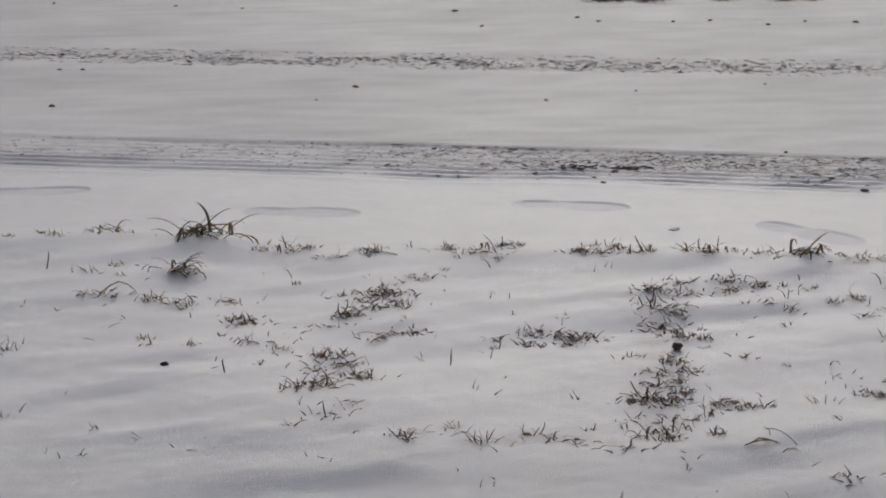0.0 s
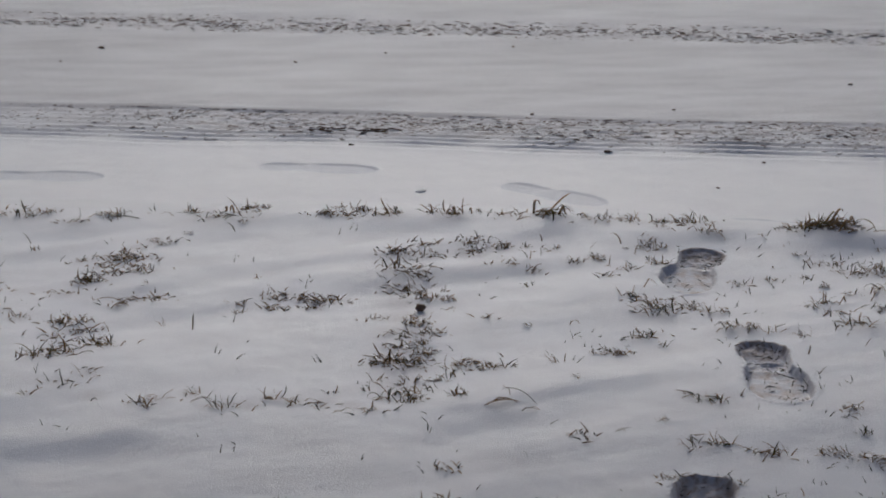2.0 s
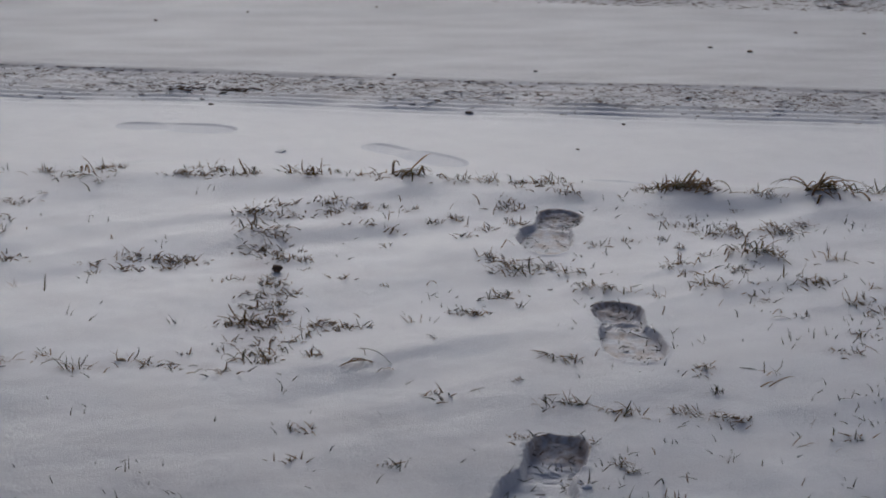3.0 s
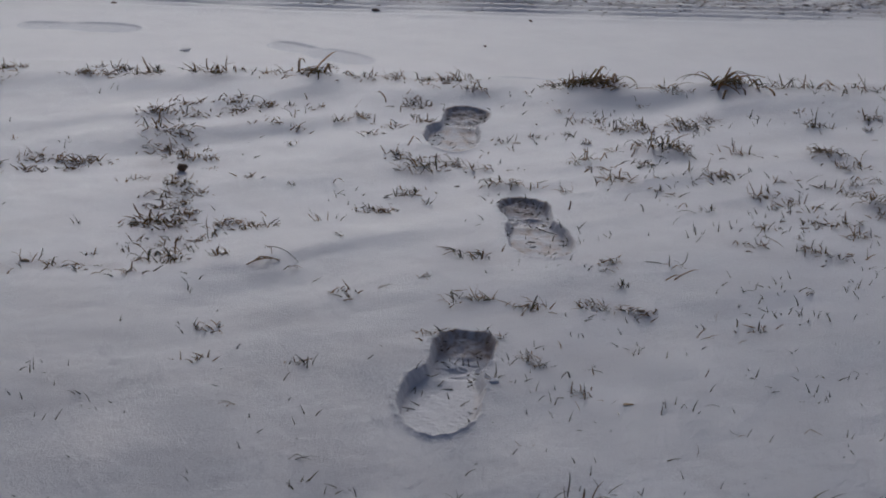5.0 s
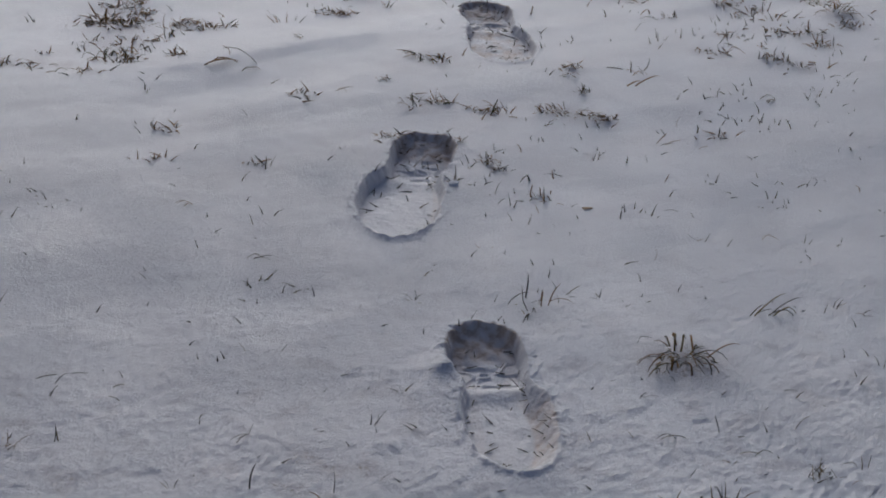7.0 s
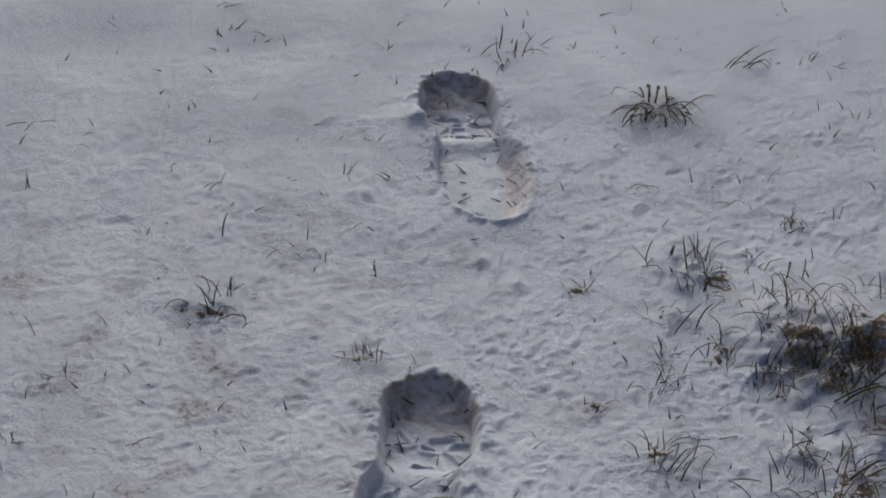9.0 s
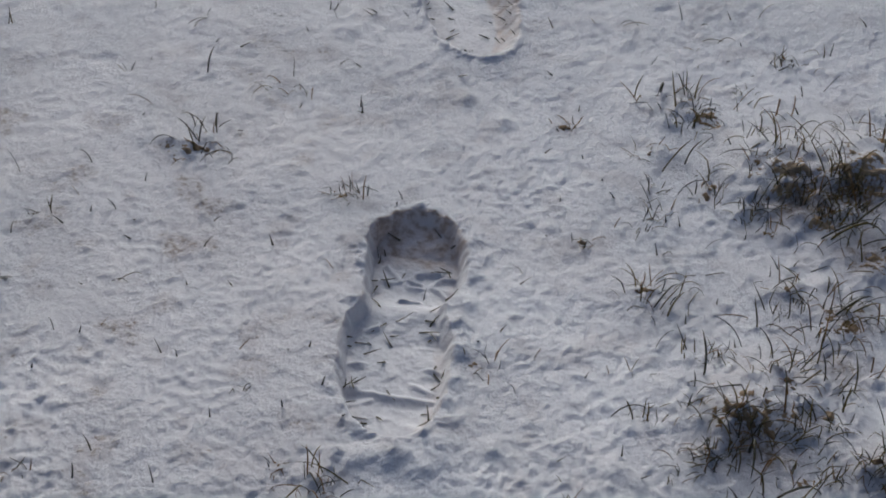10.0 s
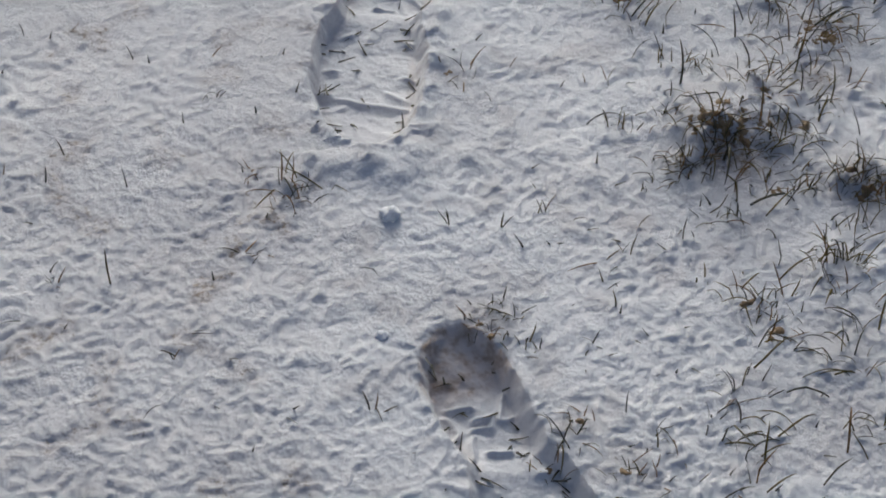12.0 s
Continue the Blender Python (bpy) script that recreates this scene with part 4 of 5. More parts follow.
for p in PRESSED:
    nu, nv = int((p.length + 0.072) / p.cell), int((2 * p.half + 0.072) / p.cell)
    u, v = np.meshgrid(np.linspace(-0.036, p.length + 0.036, nu), np.linspace(-p.half - 0.036, p.half + 0.036, nv), indexing="ij")
    x, y = p.there(u.ravel(), v.ravel())
    d = p.distance(x, y)
    z = snow_surface(x, y) - 0.0018 * step(0.017, 0.023, d)
    faces = grid_faces(nu, nv)
    # counter-clockwise seen from above
    faces = faces[(d[faces] < 0.027).all(1)][:, ::-1]
    s, v = u.ravel() / p.length, v.ravel()
    torn = np.maximum(step(-0.016, -0.009, d + (0.012 if p.index == 2 else 0.0)), step(0.070, 0.050, u.ravel()) * (d < 0)) * step(0.008, 0.002, d) * (p.y < 3.8)
    where = 0.48 * step(0.24, 0.12, s) + 0.08 * step(0.42, 0.30, s) + (0.42 if p.index == 2 else 0.16) * step(0.45, 0.6, s) * step(0.98, 0.85, s) * (v * p.ay < 0) + 0.12
    bare = np.maximum(ground_dull(x, y) * step(-0.004, 0.004, d), torn * where * (0.95 + 0.2 * grain(x, y, 0.04, 67) + 0.4 * grain(x, y, 0.010, 57)))
    if 2.6 < p.y < 3.9:
        bare = np.maximum(bare, step(-0.003, -0.008, d) * np.clip(0.30 + 0.5 * grain(x, y, 0.03, 75) + 0.3 * grain(x, y, 0.012, 76), 0, 0.85))
    thing = p.thing = new("boot_print")
    thing.empty_display_size = 0.02
    rim = (d[faces] > 0.0015).all(1)
    heel = ~rim & (s[faces].mean(1) < 0.38)
    places = np.stack([x, y, z], 1)
    for name, some in (("snow_rim", rim), ("heel_mark", heel), ("sole_mark", ~rim & ~heel)):
        part_verts, part_faces = compact(places, faces[some])
        ob = link_mesh(name, part_verts, part_faces, SNOW if name == "snow_rim" else PACKED if p.y < 3.9 else LANE_PRINT)
        set_thin(ob, bare[np.unique(faces[some])])
        if name == "snow_rim":
            set_thin(ob, crust_of(part_verts[:, 0], part_verts[:, 1]), "crusted_snow")
        ob.parent = thing
    tagged(thing, "deep boot print trodden into the snowy grass verge" if p.y < 3.8 else "shallow boot print in smooth snow on the lane", "footprint", "line of boot prints")


# ---- grass ----
def blade_mesh(name, bend, slender, mat, kink=0.0, lift=1.0, seed=0):
    """A grass blade of length 1 from its root, folded lengthwise, bending towards +x; lift under 1 lets the tip come down again."""
    rnd = random.Random(seed)
    n = 7
    spine, x, z, ang = [], 0.0, 0.0, math.radians(rnd.uniform(-6, 6))
    for k in range(n + 1):
        spine.append((x, z, ang))
        ang += math.radians(bend) / n * (0.5 + k / n) + (math.radians(kink) if k == n // 2 else 0)
        x += math.sin(ang) / n
        z += math.cos(ang) / n * lift
    verts, faces = [], []
    for k, (x, z, ang) in enumerate(spine):
        t = k / n
        w = slender * (0.75 + 0.4 * t) * (1 - t ** 3) * 0.5 + slender * 0.05
        nx, nz = math.cos(ang), -math.sin(ang)
        side = 0.02 * math.sin(t * 5 + seed)
        for along, out in ((-w, 0.0), (0.0, -0.45 * w), (w, 0.0), (0.0, 0.25 * w)):
            verts.append((x + nx * out, along + side, z + nz * out))
    for k in range(n):
        for c in range(4):
            a, b = 4 * k + c, 4 * k + (c + 1) % 4
            faces.append((a, b, b + 4, a + 4))
    faces += [(3, 2, 1, 0), (4 * n, 4 * n + 1, 4 * n + 2, 4 * n + 3)]
    me = bpy.data.meshes.new(name)
    me.from_pydata(verts, [], faces)
    me.polygons.foreach_set("use_smooth", np.ones(len(faces), bool))
    me.materials.append(mat)
    return me


BLADES = {}
for tone, mat in (("green", GREEN), ("dry", DRY), ("olive", OLIVE), ("dark", DARK)):
    BLADES[tone, "short"] = [blade_mesh("blade", b, 0.085, mat, k, seed=n) for n, (b, k) in enumerate([(15, 0), (35, 0), (-25, 20), (60, 0)])]
    BLADES[tone, "mid"] = [blade_mesh("blade", b, 0.050, mat, k, seed=n + 10) for n, (b, k) in enumerate([(20, 0), (45, 0), (75, 0), (30, 50), (-15, -25), (100, 0)])]
    BLADES[tone, "long"] = [blade_mesh("blade", b, 0.042, mat, k, seed=n + 20) for n, (b, k) in enumerate([(30, 0), (60, 0), (95, 0), (40, 70), (120, 0)])]
    BLADES[tone, "arch"] = [blade_mesh("blade", b, 0.040, mat, k, seed=n + 30) for n, (b, k) in enumerate([(165, 0), (130, 25), (185, 0), (90, 80)])]


def blade_for(tone, length, rnd):
    return rnd.choice(BLADES[tone, "short" if length < 0.019 else "mid" if length < 0.042 else "long"])


def thatch_mound(name, r, parent, rnd, more=0):
    """A mat of matted dead stems under a tussock, joined into one mesh."""
    verts, faces = [], []
    for _ in range(int(25 + 450 * r) + more):
        a, q = rnd.uniform(0, 2 * math.pi), r * math.sqrt(rnd.random()) * 0.9
        l, w = rnd.uniform(0.25, 0.7) * r, rnd.uniform(0.0008, 0.0016)
        m = pose(q * math.cos(a), q * math.sin(a), 0.02 * r + 0.16 * r * rnd.random() - 0.1 * q, rnd.uniform(62, 105), 0, math.degrees(a) + 90 + rnd.uniform(-60, 60))
        base = len(verts)
        for k in range(4):
            t = k / 3
            for c in range(3):
                ca = 2.094 * c
                verts.append(m @ Vector((w * (1.1 - t) * math.cos(ca) + 0.12 * l * t * t, w * (1.1 - t) * math.sin(ca), (t - 0.4) * l)))
        for k in range(3):
            for c in range(3):
                i, j = base + 3 * k + c, base + 3 * k + (c + 1) % 3
                faces.append((i, j, j + 3, i + 3))
    me = bpy.data.meshes.new(name)
    me.from_pydata(verts, [], faces)
    me.materials.append(THATCH)
    ob = new(name, me)
    ob.parent = parent
    return ob


def low_kind(kind):
    return kind.lower()


def blade_pose(ox, oy, oz, turn, lean, l, stout):
    return pose(ox, oy, oz, 0, lean, turn) @ Matrix.Diagonal((l, l * stout, l, 1))


def turf_patch(name, parent, x0, y0, z0, r, rise, mat=None):
    """Uneven turf that comes through the snow in patches; sunk below it elsewhere."""
    n = int(min(90, max(14, 2.6 * r / 0.0018)))
    u, v = np.meshgrid(np.linspace(-1.3 * r, 1.3 * r, n), np.linspace(-1.1 * r, 1.1 * r, n), indexing="ij")
    u, v = u.ravel(), v.ravel()
    x, y = x0 + u, y0 + v
    q = np.hypot(u / 1.2, v) / r
    up = 0.55 * grain(x, y, 0.016, 71) + 0.5 * grain(x, y, 0.007, 72) + 0.35 * grain(x, y, 0.0036, 73) + 0.08 - 1.0 * q * q
    z = snow_surface(x, y) + np.clip(rise * up, -0.006, 0.012)
    ob = link_mesh(name, np.stack([u, v, z - z0], 1), grid_faces(n, n)[:, ::-1], mat or TURF)
    ob.parent = parent
    return ob


def grass_thing(kind, x, y, r, rnd):
    rear = float(step(1.6, 2.6, np.array(y)))
    if low_kind(kind) == "g" and 3.5 < y < 5:
        r = 1.25 * r
    stout = 0.92 + 0.80 * float(step(1.6, 3.0, np.array(y)))
    low, dry = kind.lower(), kind.isupper()
    if low in "baf":
        stout = 0.95 + 0.6 * rear
    if low == "g" and y < 1.6:
        y = y - 0.012
    base_z = surface_at(x, y)
    place = pose(x, y, base_z - 0.002)
    specs = []      # mesh, length, root offset, turn, lean
    yellow = 0.5 if low == "g" or (y < 1.6 and x > 0.5 * y) else 0.2
    tone = lambda: "dry" if rnd.random() < ((0.7 if y > 2 else 0.42) if dry else (0.5 if y > 2 else 0.1)) else "olive" if rnd.random() < yellow else "green" if y > 2.4 else "dark"  # noqa: E731
    if low == "b":
        l = max(0.016, r * rnd.uniform(1.9, 2.9))
        specs.append((blade_for(tone(), l, rnd), l, (0, 0), rnd.uniform(0, 360), rnd.uniform(5, 38)))
        name, label = "lone_grass", "single dark grass blade poking out of the snow"
    elif low == "f":
        l = max(0.02, 2 * r)
        for k in range(rnd.choice((1, 1, 2))):
            specs.append((rnd.choice(BLADES[tone(), "long"][:3]), l * rnd.uniform(0.7, 1.0), (rnd.uniform(-0.5, 0.1) * r - 0.3 * r, rnd.uniform(-0.15, 0.15) * r), rnd.uniform(-25, 25) + 180 * rnd.randint(0, 1), rnd.uniform(62, 80)))
        name, label = "fallen_grass", "wilted grass blade lying flat on the snow"
    elif low == "a":
        way = 180 * rnd.randint(0, 1)
        for k in range(rnd.choice((1, 2, 2, 3))):
            l = max(0.03, r * rnd.uniform(1.9, 3.0))
            specs.append((rnd.choice(BLADES[tone(), "long"][1:3] + BLADES[tone(), "arch"][1:2]), l, (rnd.uniform(-0.8, 0.4) * r, rnd.uniform(-0.2, 0.2) * r), rnd.uniform(-30, 30) + way, rnd.uniform(35, 60)))
        name, label = "arched_grass", "grass blades bent over in an arch above the snow"
    else:
        n = {"s": rnd.randint(2, 4), "t": rnd.randint(8, 12), "g": rnd.randint(20, 28)}[low]
        n = int(n * (1 + 4 * max(0, r - 0.04)) * (1 + (1.0 if low == "g" else 1.2) * rear))
        sparse = low == "g" and y < 1.6
        if low == "g" and 3.5 < y < 5:
            n = int(0.6 * n)
        elif low == "g" and 2.4 < y < 3.5:
            n, r = int(0.5 * n), 0.8 * r
        if sparse:
            n = int(8 + 290 * r)
        elif low == "g" and y < 2:
            n, stout = int(1.7 * n), 1.1
        heart = {"s": 0.8, "t": 0.95, "g": 0.75 if kind == "g" else 1.05}[low]
        for k in range(n):
            q = r * math.sqrt(rnd.random()) * heart
            a = rnd.uniform(0, 2 * math.pi)
            l = {"s": rnd.uniform(0.8, 1.7), "t": rnd.uniform(0.45, 1.3), "g": rnd.uniform(0.45, 1.0)}[low] * max(r, 0.011) * (1.35 - 0.35 * rear)
            l = min(max(l, 0.012), 0.085)
            if sparse:
                q, l = 1.2 * q, rnd.uniform(0.014, 0.040)
            turn = math.degrees(a) + rnd.uniform(-60, 60) if rnd.random() < (0.6 if kind == "g" else 0.25) else rnd.uniform(0, 360)
            if y > 2.2 and rnd.random() < 0.45:
                turn = rnd.gauss(170, 40)
            lean = rnd.uniform(4, 46) if sparse else rnd.uniform(5, 62) + 15 * rear if kind != "g" else rnd.uniform(12, 80)
            pick = rnd.random()
            me = rnd.choice(BLADES[tone(), "arch"]) if pick < (0.1 if low != "g" else 0.25) else rnd.choice(BLADES[tone(), "long"]) if low == "g" else blade_for(tone(), l, rnd)
            if low == "g" and not sparse:
                # blades arch outwards from the heart; on the crest the wind has combed them to one side
                turn = math.degrees(a) + rnd.gauss(0, 35)
                lean = 12 + 55 * q / r + rnd.uniform(-10, 14)
                me = rnd.choice(BLADES[tone(), "long"][1:] + BLADES[tone(), "arch"][:2])
                l = min(0.105, r * rnd.uniform(0.65, 1.35))
                if y < 2:
                    q = 0.6 * r * rnd.random()
                    lean = rnd.uniform(22, 72)
                    l = r * rnd.uniform(0.55, 1.15)
                    me = rnd.choice(BLADES[tone(), "long"][2:] + BLADES[tone(), "arch"][:3])
                if 3.5 < y < 5 and rnd.random() < 0.8:
                    turn, lean = rnd.gauss(-8, 30), rnd.uniform(28, 68)
                    a, q = rnd.gauss(math.pi, 0.9), q * 0.9
            specs.append((me, l, (1.2 * q * math.cos(a), 0.8 * q * math.sin(a)), turn, lean))
        name = {"s": "grass_sprig", "t": "grass_tuft", "g": "grass_tussock"}[low]
        label = {"s": "few short grass blades sticking out of snow", "t": "small tuft of dark green grass half buried in snow", "g": "large dark green grass tussock bent under snow",
                 "S": "few dry brown grass stems sticking out of snow", "T": "small tuft of dry brown grass half buried in snow", "G": "large tussock of yellowed brown grass in snow"}.get(kind, "")
        label = label or {"s": "few short grass blades sticking out of snow", "t": "small tuft of dark green grass half buried in snow", "g": "large dark green grass tussock bent under snow"}[low]
    roots = snow_surface(np.array([x + s[2][0] for s in specs]), np.array([y + s[2][1] for s in specs])) - base_z
    if len(specs) == 1:
        me, l, (ox, oy), turn, lean = specs[0]
        ob = new(name, me)
        ob.matrix_basis = place @ blade_pose(ox, oy, roots[0], turn, lean, l, stout)
        return tagged(ob, label, "grass", "grass on the verge")
    top = new(name)
    top.matrix_basis = place
    top.empty_display_size = 0.01
    for (me, l, (ox, oy), turn, lean), oz in zip(specs, roots):
        ob = new("blade", me)
        ob.parent = top
        ob.matrix_basis = blade_pose(ox, oy, oz, turn, lean, l, stout)
    if kind == "G" and y > 2:
        tagged(thatch_mound("thatch", 0.7 * r, top, rnd), kind="stuff")
    if dry and (low == "t" or y > 2):
        turf_patch("turf", top, x, y, base_z - 0.002, (0.75 if low == "g" else 0.6) * r, 0.003 + 0.05 * r)
    return tagged(top, label, "grass", "grass on the verge")


grass_rnd = random.Random(5)
for kind, rows in GRASS:
    for gx, gy, gr in rows:
        grass_thing(kind, gx, gy, gr, grass_rnd)


def scatter_grass(count, kinds, x0, x1, y0, y1, r0, r1, seed, along=None):
    """More small tufts over a stretch of the verge, thicker where a slow noise says so."""
    rnd = random.Random(seed)
    done = 0
    while done < count:
        x, y = rnd.uniform(x0, x1), rnd.uniform(y0, y1)
        if along:
            y = float(edge_y(np.array(x))) - abs(rnd.gauss(0, along))
        if float(grain(np.array([x]), np.array([y]), 0.22, 120 + seed)[0]) < rnd.uniform(-0.5, 0.5):
            continue
        if any(bool((p.distance(np.array([x]), np.array([y])) < 0.02)[0]) for p in PRESSED[:6]):
            continue
        grass_thing(rnd.choice(kinds), x, y, rnd.uniform(r0, r1), rnd)
        done += 1


# the tussocky strip beside the prints
STRIP = [(0.806, 1.437), (0.834, 1.338), (0.880, 1.289), (0.947, 1.296), (0.864, 1.216), (0.871, 1.168), (0.790, 1.124), (0.726, 1.047), (0.683, 1.025), (0.643, 0.982), (0.674, 0.968), (0.700, 0.933), (0.630, 0.881), (0.678, 0.812)]
strip_rnd = random.Random(77)
for sx, sy in STRIP:
    for k in range(9):
        grass_thing(strip_rnd.choice("tTssbbbbbff"), sx + strip_rnd.gauss(0, 0.035), sy + strip_rnd.gauss(0, 0.03), strip_rnd.uniform(0.008, 0.024), strip_rnd)
for sx, sy, sr in [(0.836, 1.302, 0.048), (0.914, 1.293, 0.055), (0.848, 1.236, 0.032), (0.650, 0.985, 0.040), (0.798, 1.433, 0.028), (0.259, 1.478, 0.024), (0.95, 1.22, 0.05), (0.87, 1.17, 0.03), (0.80, 1.10, 0.03)]:
    sy = sy - 0.018
    top = new("turf_patch")
    top.matrix_basis = pose(sx, sy, surface_at(sx, sy))
    turf_patch("turf", top, sx, sy, surface_at(sx, sy), 0.9 * sr, 0.0025)
    tagged(top, "patch of matted brown turf showing through crusted snow", "turf", "turf patches on the verge")
for gx, gy in [(0.735, 0.885), (0.755, 0.90), (0.75, 0.875), (0.72, 0.90)]:
    grass_thing("t", gx, gy, 0.020, strip_rnd)
for k in range(4):
    grass_thing("t", 0.650 + strip_rnd.uniform(-0.060, 0.055), 0.942 + strip_rnd.uniform(-0.012, 0.014), strip_rnd.uniform(0.020, 0.026), strip_rnd)
for k in range(7):
    grass_thing(strip_rnd.choice("tT"), 0.86 + strip_rnd.uniform(-0.07, 0.07), 1.25 + strip_rnd.uniform(-0.03, 0.02), strip_rnd.uniform(0.018, 0.026), strip_rnd)
for gx, gy, gr in [(0.76, 1.02, 0.034), (0.79, 1.10, 0.034), (0.87, 1.18, 0.036), (0.71, 0.945, 0.030), (0.80, 1.075, 0.026)]:
    grass_thing("G", gx, gy, gr, strip_rnd)
for gx, gy in [(0.388, 0.792), (0.380, 0.806), (0.410, 0.775), (0.425, 0.700)]:
    grass_thing("T", gx, gy, 0.010, strip_rnd)
for k in range(46):
    sy = strip_rnd.uniform(0.58, 0.90)
    grass_thing(strip_rnd.choice("bbbbbsfa"), sy * strip_rnd.uniform(0.78, 0.98), sy, strip_rnd.uniform(0.009, 0.020), strip_rnd)
for k in range(26):
    sy = strip_rnd.uniform(1.0, 1.5)
    grass_thing(strip_rnd.choice("bbbbf"), sy * strip_rnd.uniform(0.53, 0.68), sy, strip_rnd.uniform(0.010, 0.020), strip_rnd)
for gx, gy in DRIFT_SPRIGS:
    grass_thing(strip_rnd.choice("sSSf"), gx, gy, strip_rnd.uniform(0.012, 0.020), strip_rnd)
for lx, ly, lw, lh in LEDGES:
    for k in range(int(200 * lw) if lh > 0.012 else 0):
        grass_thing(strip_rnd.choice("ttss"), lx + strip_rnd.uniform(-1, 1) * lw, ly + strip_rnd.gauss(-0.010, 0.007), strip_rnd.uniform(0.010, 0.018), strip_rnd)
    for k in range(4):
        grass_thing(strip_rnd.choice("sSbbT"), lx + strip_rnd.gauss(0, 0.6 * lw), ly + strip_rnd.gauss(-0.006, 0.012), strip_rnd.uniform(0.012, 0.022), strip_rnd)
scatter_grass(38, "sstTb", 1.15, 2.1, 2.5, 3.7, 0.010, 0.024, 1)
scatter_grass(30, "sstb", 0.5, 1.3, 2.6, 3.75, 0.008, 0.020, 2)
scatter_grass(30, "ssbt", -0.9, 0.3, 2.9, 4.0, 0.008, 0.018, 3)
scatter_grass(44, "tTst", -1.1, 2.2, 3.6, 4.3, 0.010, 0.024, 4, along=0.022)
for k in range(16):
    grass_thing(strip_rnd.choice("tTTs"), 0.43 + strip_rnd.gauss(0, 0.035), 2.88 + 0.047 * k, strip_rnd.uniform(0.014, 0.026), strip_rnd)
scatter_grass(24, "sbbf", 0.75, 1.5, 1.5, 2.5, 0.006, 0.014, 5)
for gx, gy, gr in [(0.80, 8.52, 0.06), (0.90, 8.50, 0.07), (1.02, 8.47, 0.065), (1.35, 8.45, 0.045), (1.62, 8.42, 0.05), (1.75, 8.40, 0.04)]:
    grass_thing("G", gx, gy, gr, grass_rnd)


def scattered_stems(name, count, seed, spread, label, mat=GREEN, least=0):
    """Short stems past counting, joined into one mesh."""
    rnd = random.Random(seed)
    spots = [spread(rnd) for _ in range(count)]
    zs = snow_surface(np.array([s[0] for s in spots]), np.array([s[1] for s in spots]))
    verts, faces = [], []
    for (x, y, l), z in zip(spots, zs):
        m = pose(x, y, z - 0.002 + 0.00004 * least, 0, rnd.uniform(least, 60 + 0.4 * least), rnd.uniform(0, 360))
        w, bend = rnd.uniform(0.0006, 0.0012) * (1 + 0.01 * least), rnd.uniform(0, 0.5)
        base = len(verts)
        for k in range(4):
            t = k / 3
            for c in range(3):
                verts.append(m @ Vector((w * (1.15 - t) * math.cos(2.094 * c) + bend * l * t * t, w * (1.15 - t) * math.sin(2.094 * c), l * t)))
        for k in range(3):
            for c in range(3):
                i, j = base + 3 * k + c, base + 3 * k + (c + 1) % 3
                faces.append((i, j, j + 3, i + 3))
    me = bpy.data.meshes.new(name)
    me.from_pydata(verts, [], faces)
    me.materials.append(mat)
    return tagged(new(name, me), label, "grass", kind="stuff")


def near_spot(rnd):
    while True:
        y = rnd.uniform(0.55, 2.5)
        x = rnd.uniform(-0.1, 0.95) * math.sqrt(y * y + 0.09)
        if rnd.random() < 0.30 + 0.7 * float(step(0.35, 0.8, np.array(x / math.sqrt(y * y + 0.09)))):
            return x, y, rnd.uniform(0.006, 0.017)


def far_spot(rnd):
    while True:
        y = rnd.uniform(2.0, 4.0)
        x = rnd.uniform(-0.3, 0.6) * y
        clump = float(grain(np.array([x]), np.array([y]), 0.16, 90)[0]) + 0.5 * float(grain(np.array([x]), np.array([y]), 0.06, 91)[0])
        if y < float(edge_y(np.array(x))) and clump > 0.62 - 0.35 * (x > 0.3 * y):
            return x, y, rnd.uniform(0.006, 0.022)


REAR_TUFTS = [(gx, gy, gr) for kind, rows in GRASS if kind in "tTsSgG" for gx, gy, gr in rows if 2.4 < gy < 5] + [(gx, gy, 0.018) for gx, gy in DRIFT_SPRIGS for k in range(2) if gy > 2.96]


def tuft_spot(rnd):
    gx, gy, gr = rnd.choice(REAR_TUFTS)
    return gx + rnd.gauss(0, 0.9 * gr + 0.008), gy + rnd.gauss(0, 0.5 * gr + 0.005), rnd.uniform(0.008, 0.024)


scattered_stems("matted_grass", 750, 25, tuft_spot, "matted pale dead grass lying in drifted snow", THATCH, 35)
scattered_stems("matted_grass", 550, 23, tuft_spot, "matted flattened dry grass lying in drifted snow", DRY, 35)
scattered_stems("matted_grass", 250, 24, tuft_spot, "matted flattened green grass lying in drifted snow", GREEN, 35)
scattered_stems("grass_stubble", 680, 21, near_spot, "short grass stubble pricking through thin snow", DARK)
scattered_stems("grass_stubble", 650, 22, far_spot, "sparse thin grass stems pricking through drifted snow")


# ---- stones, clods, crumbs ----
def lump_arrays(rnd, flat=0.6, rough=0.28):
    """A small uneven stone of radius 1."""
    verts, faces = [(0, 0, flat)], []
    for ring, (zz, rr) in enumerate(((0.62, 0.66), (0.05, 1.0), (-0.6, 0.7))):
        for k in range(6):
            a = math.pi / 3 * (k + 0.5 * ring)
            f = 1 + rnd.uniform(-rough, rough)
            verts.append((rr * f * math.cos(a), rr * f * math.sin(a) * 0.85, flat * (zz + rnd.uniform(-0.15, 0.15))))
    verts.append((0, 0, -flat))
    for k in range(6):
        j = (k + 1) % 6
        faces += [(0, 1 + k, 1 + j), (1 + k, 7 + k, 1 + j), (1 + j, 7 + k, 7 + j), (7 + k, 13 + k, 7 + j), (7 + j, 13 + k, 13 + j), (13 + k, 19, 13 + j)]
    return verts, faces


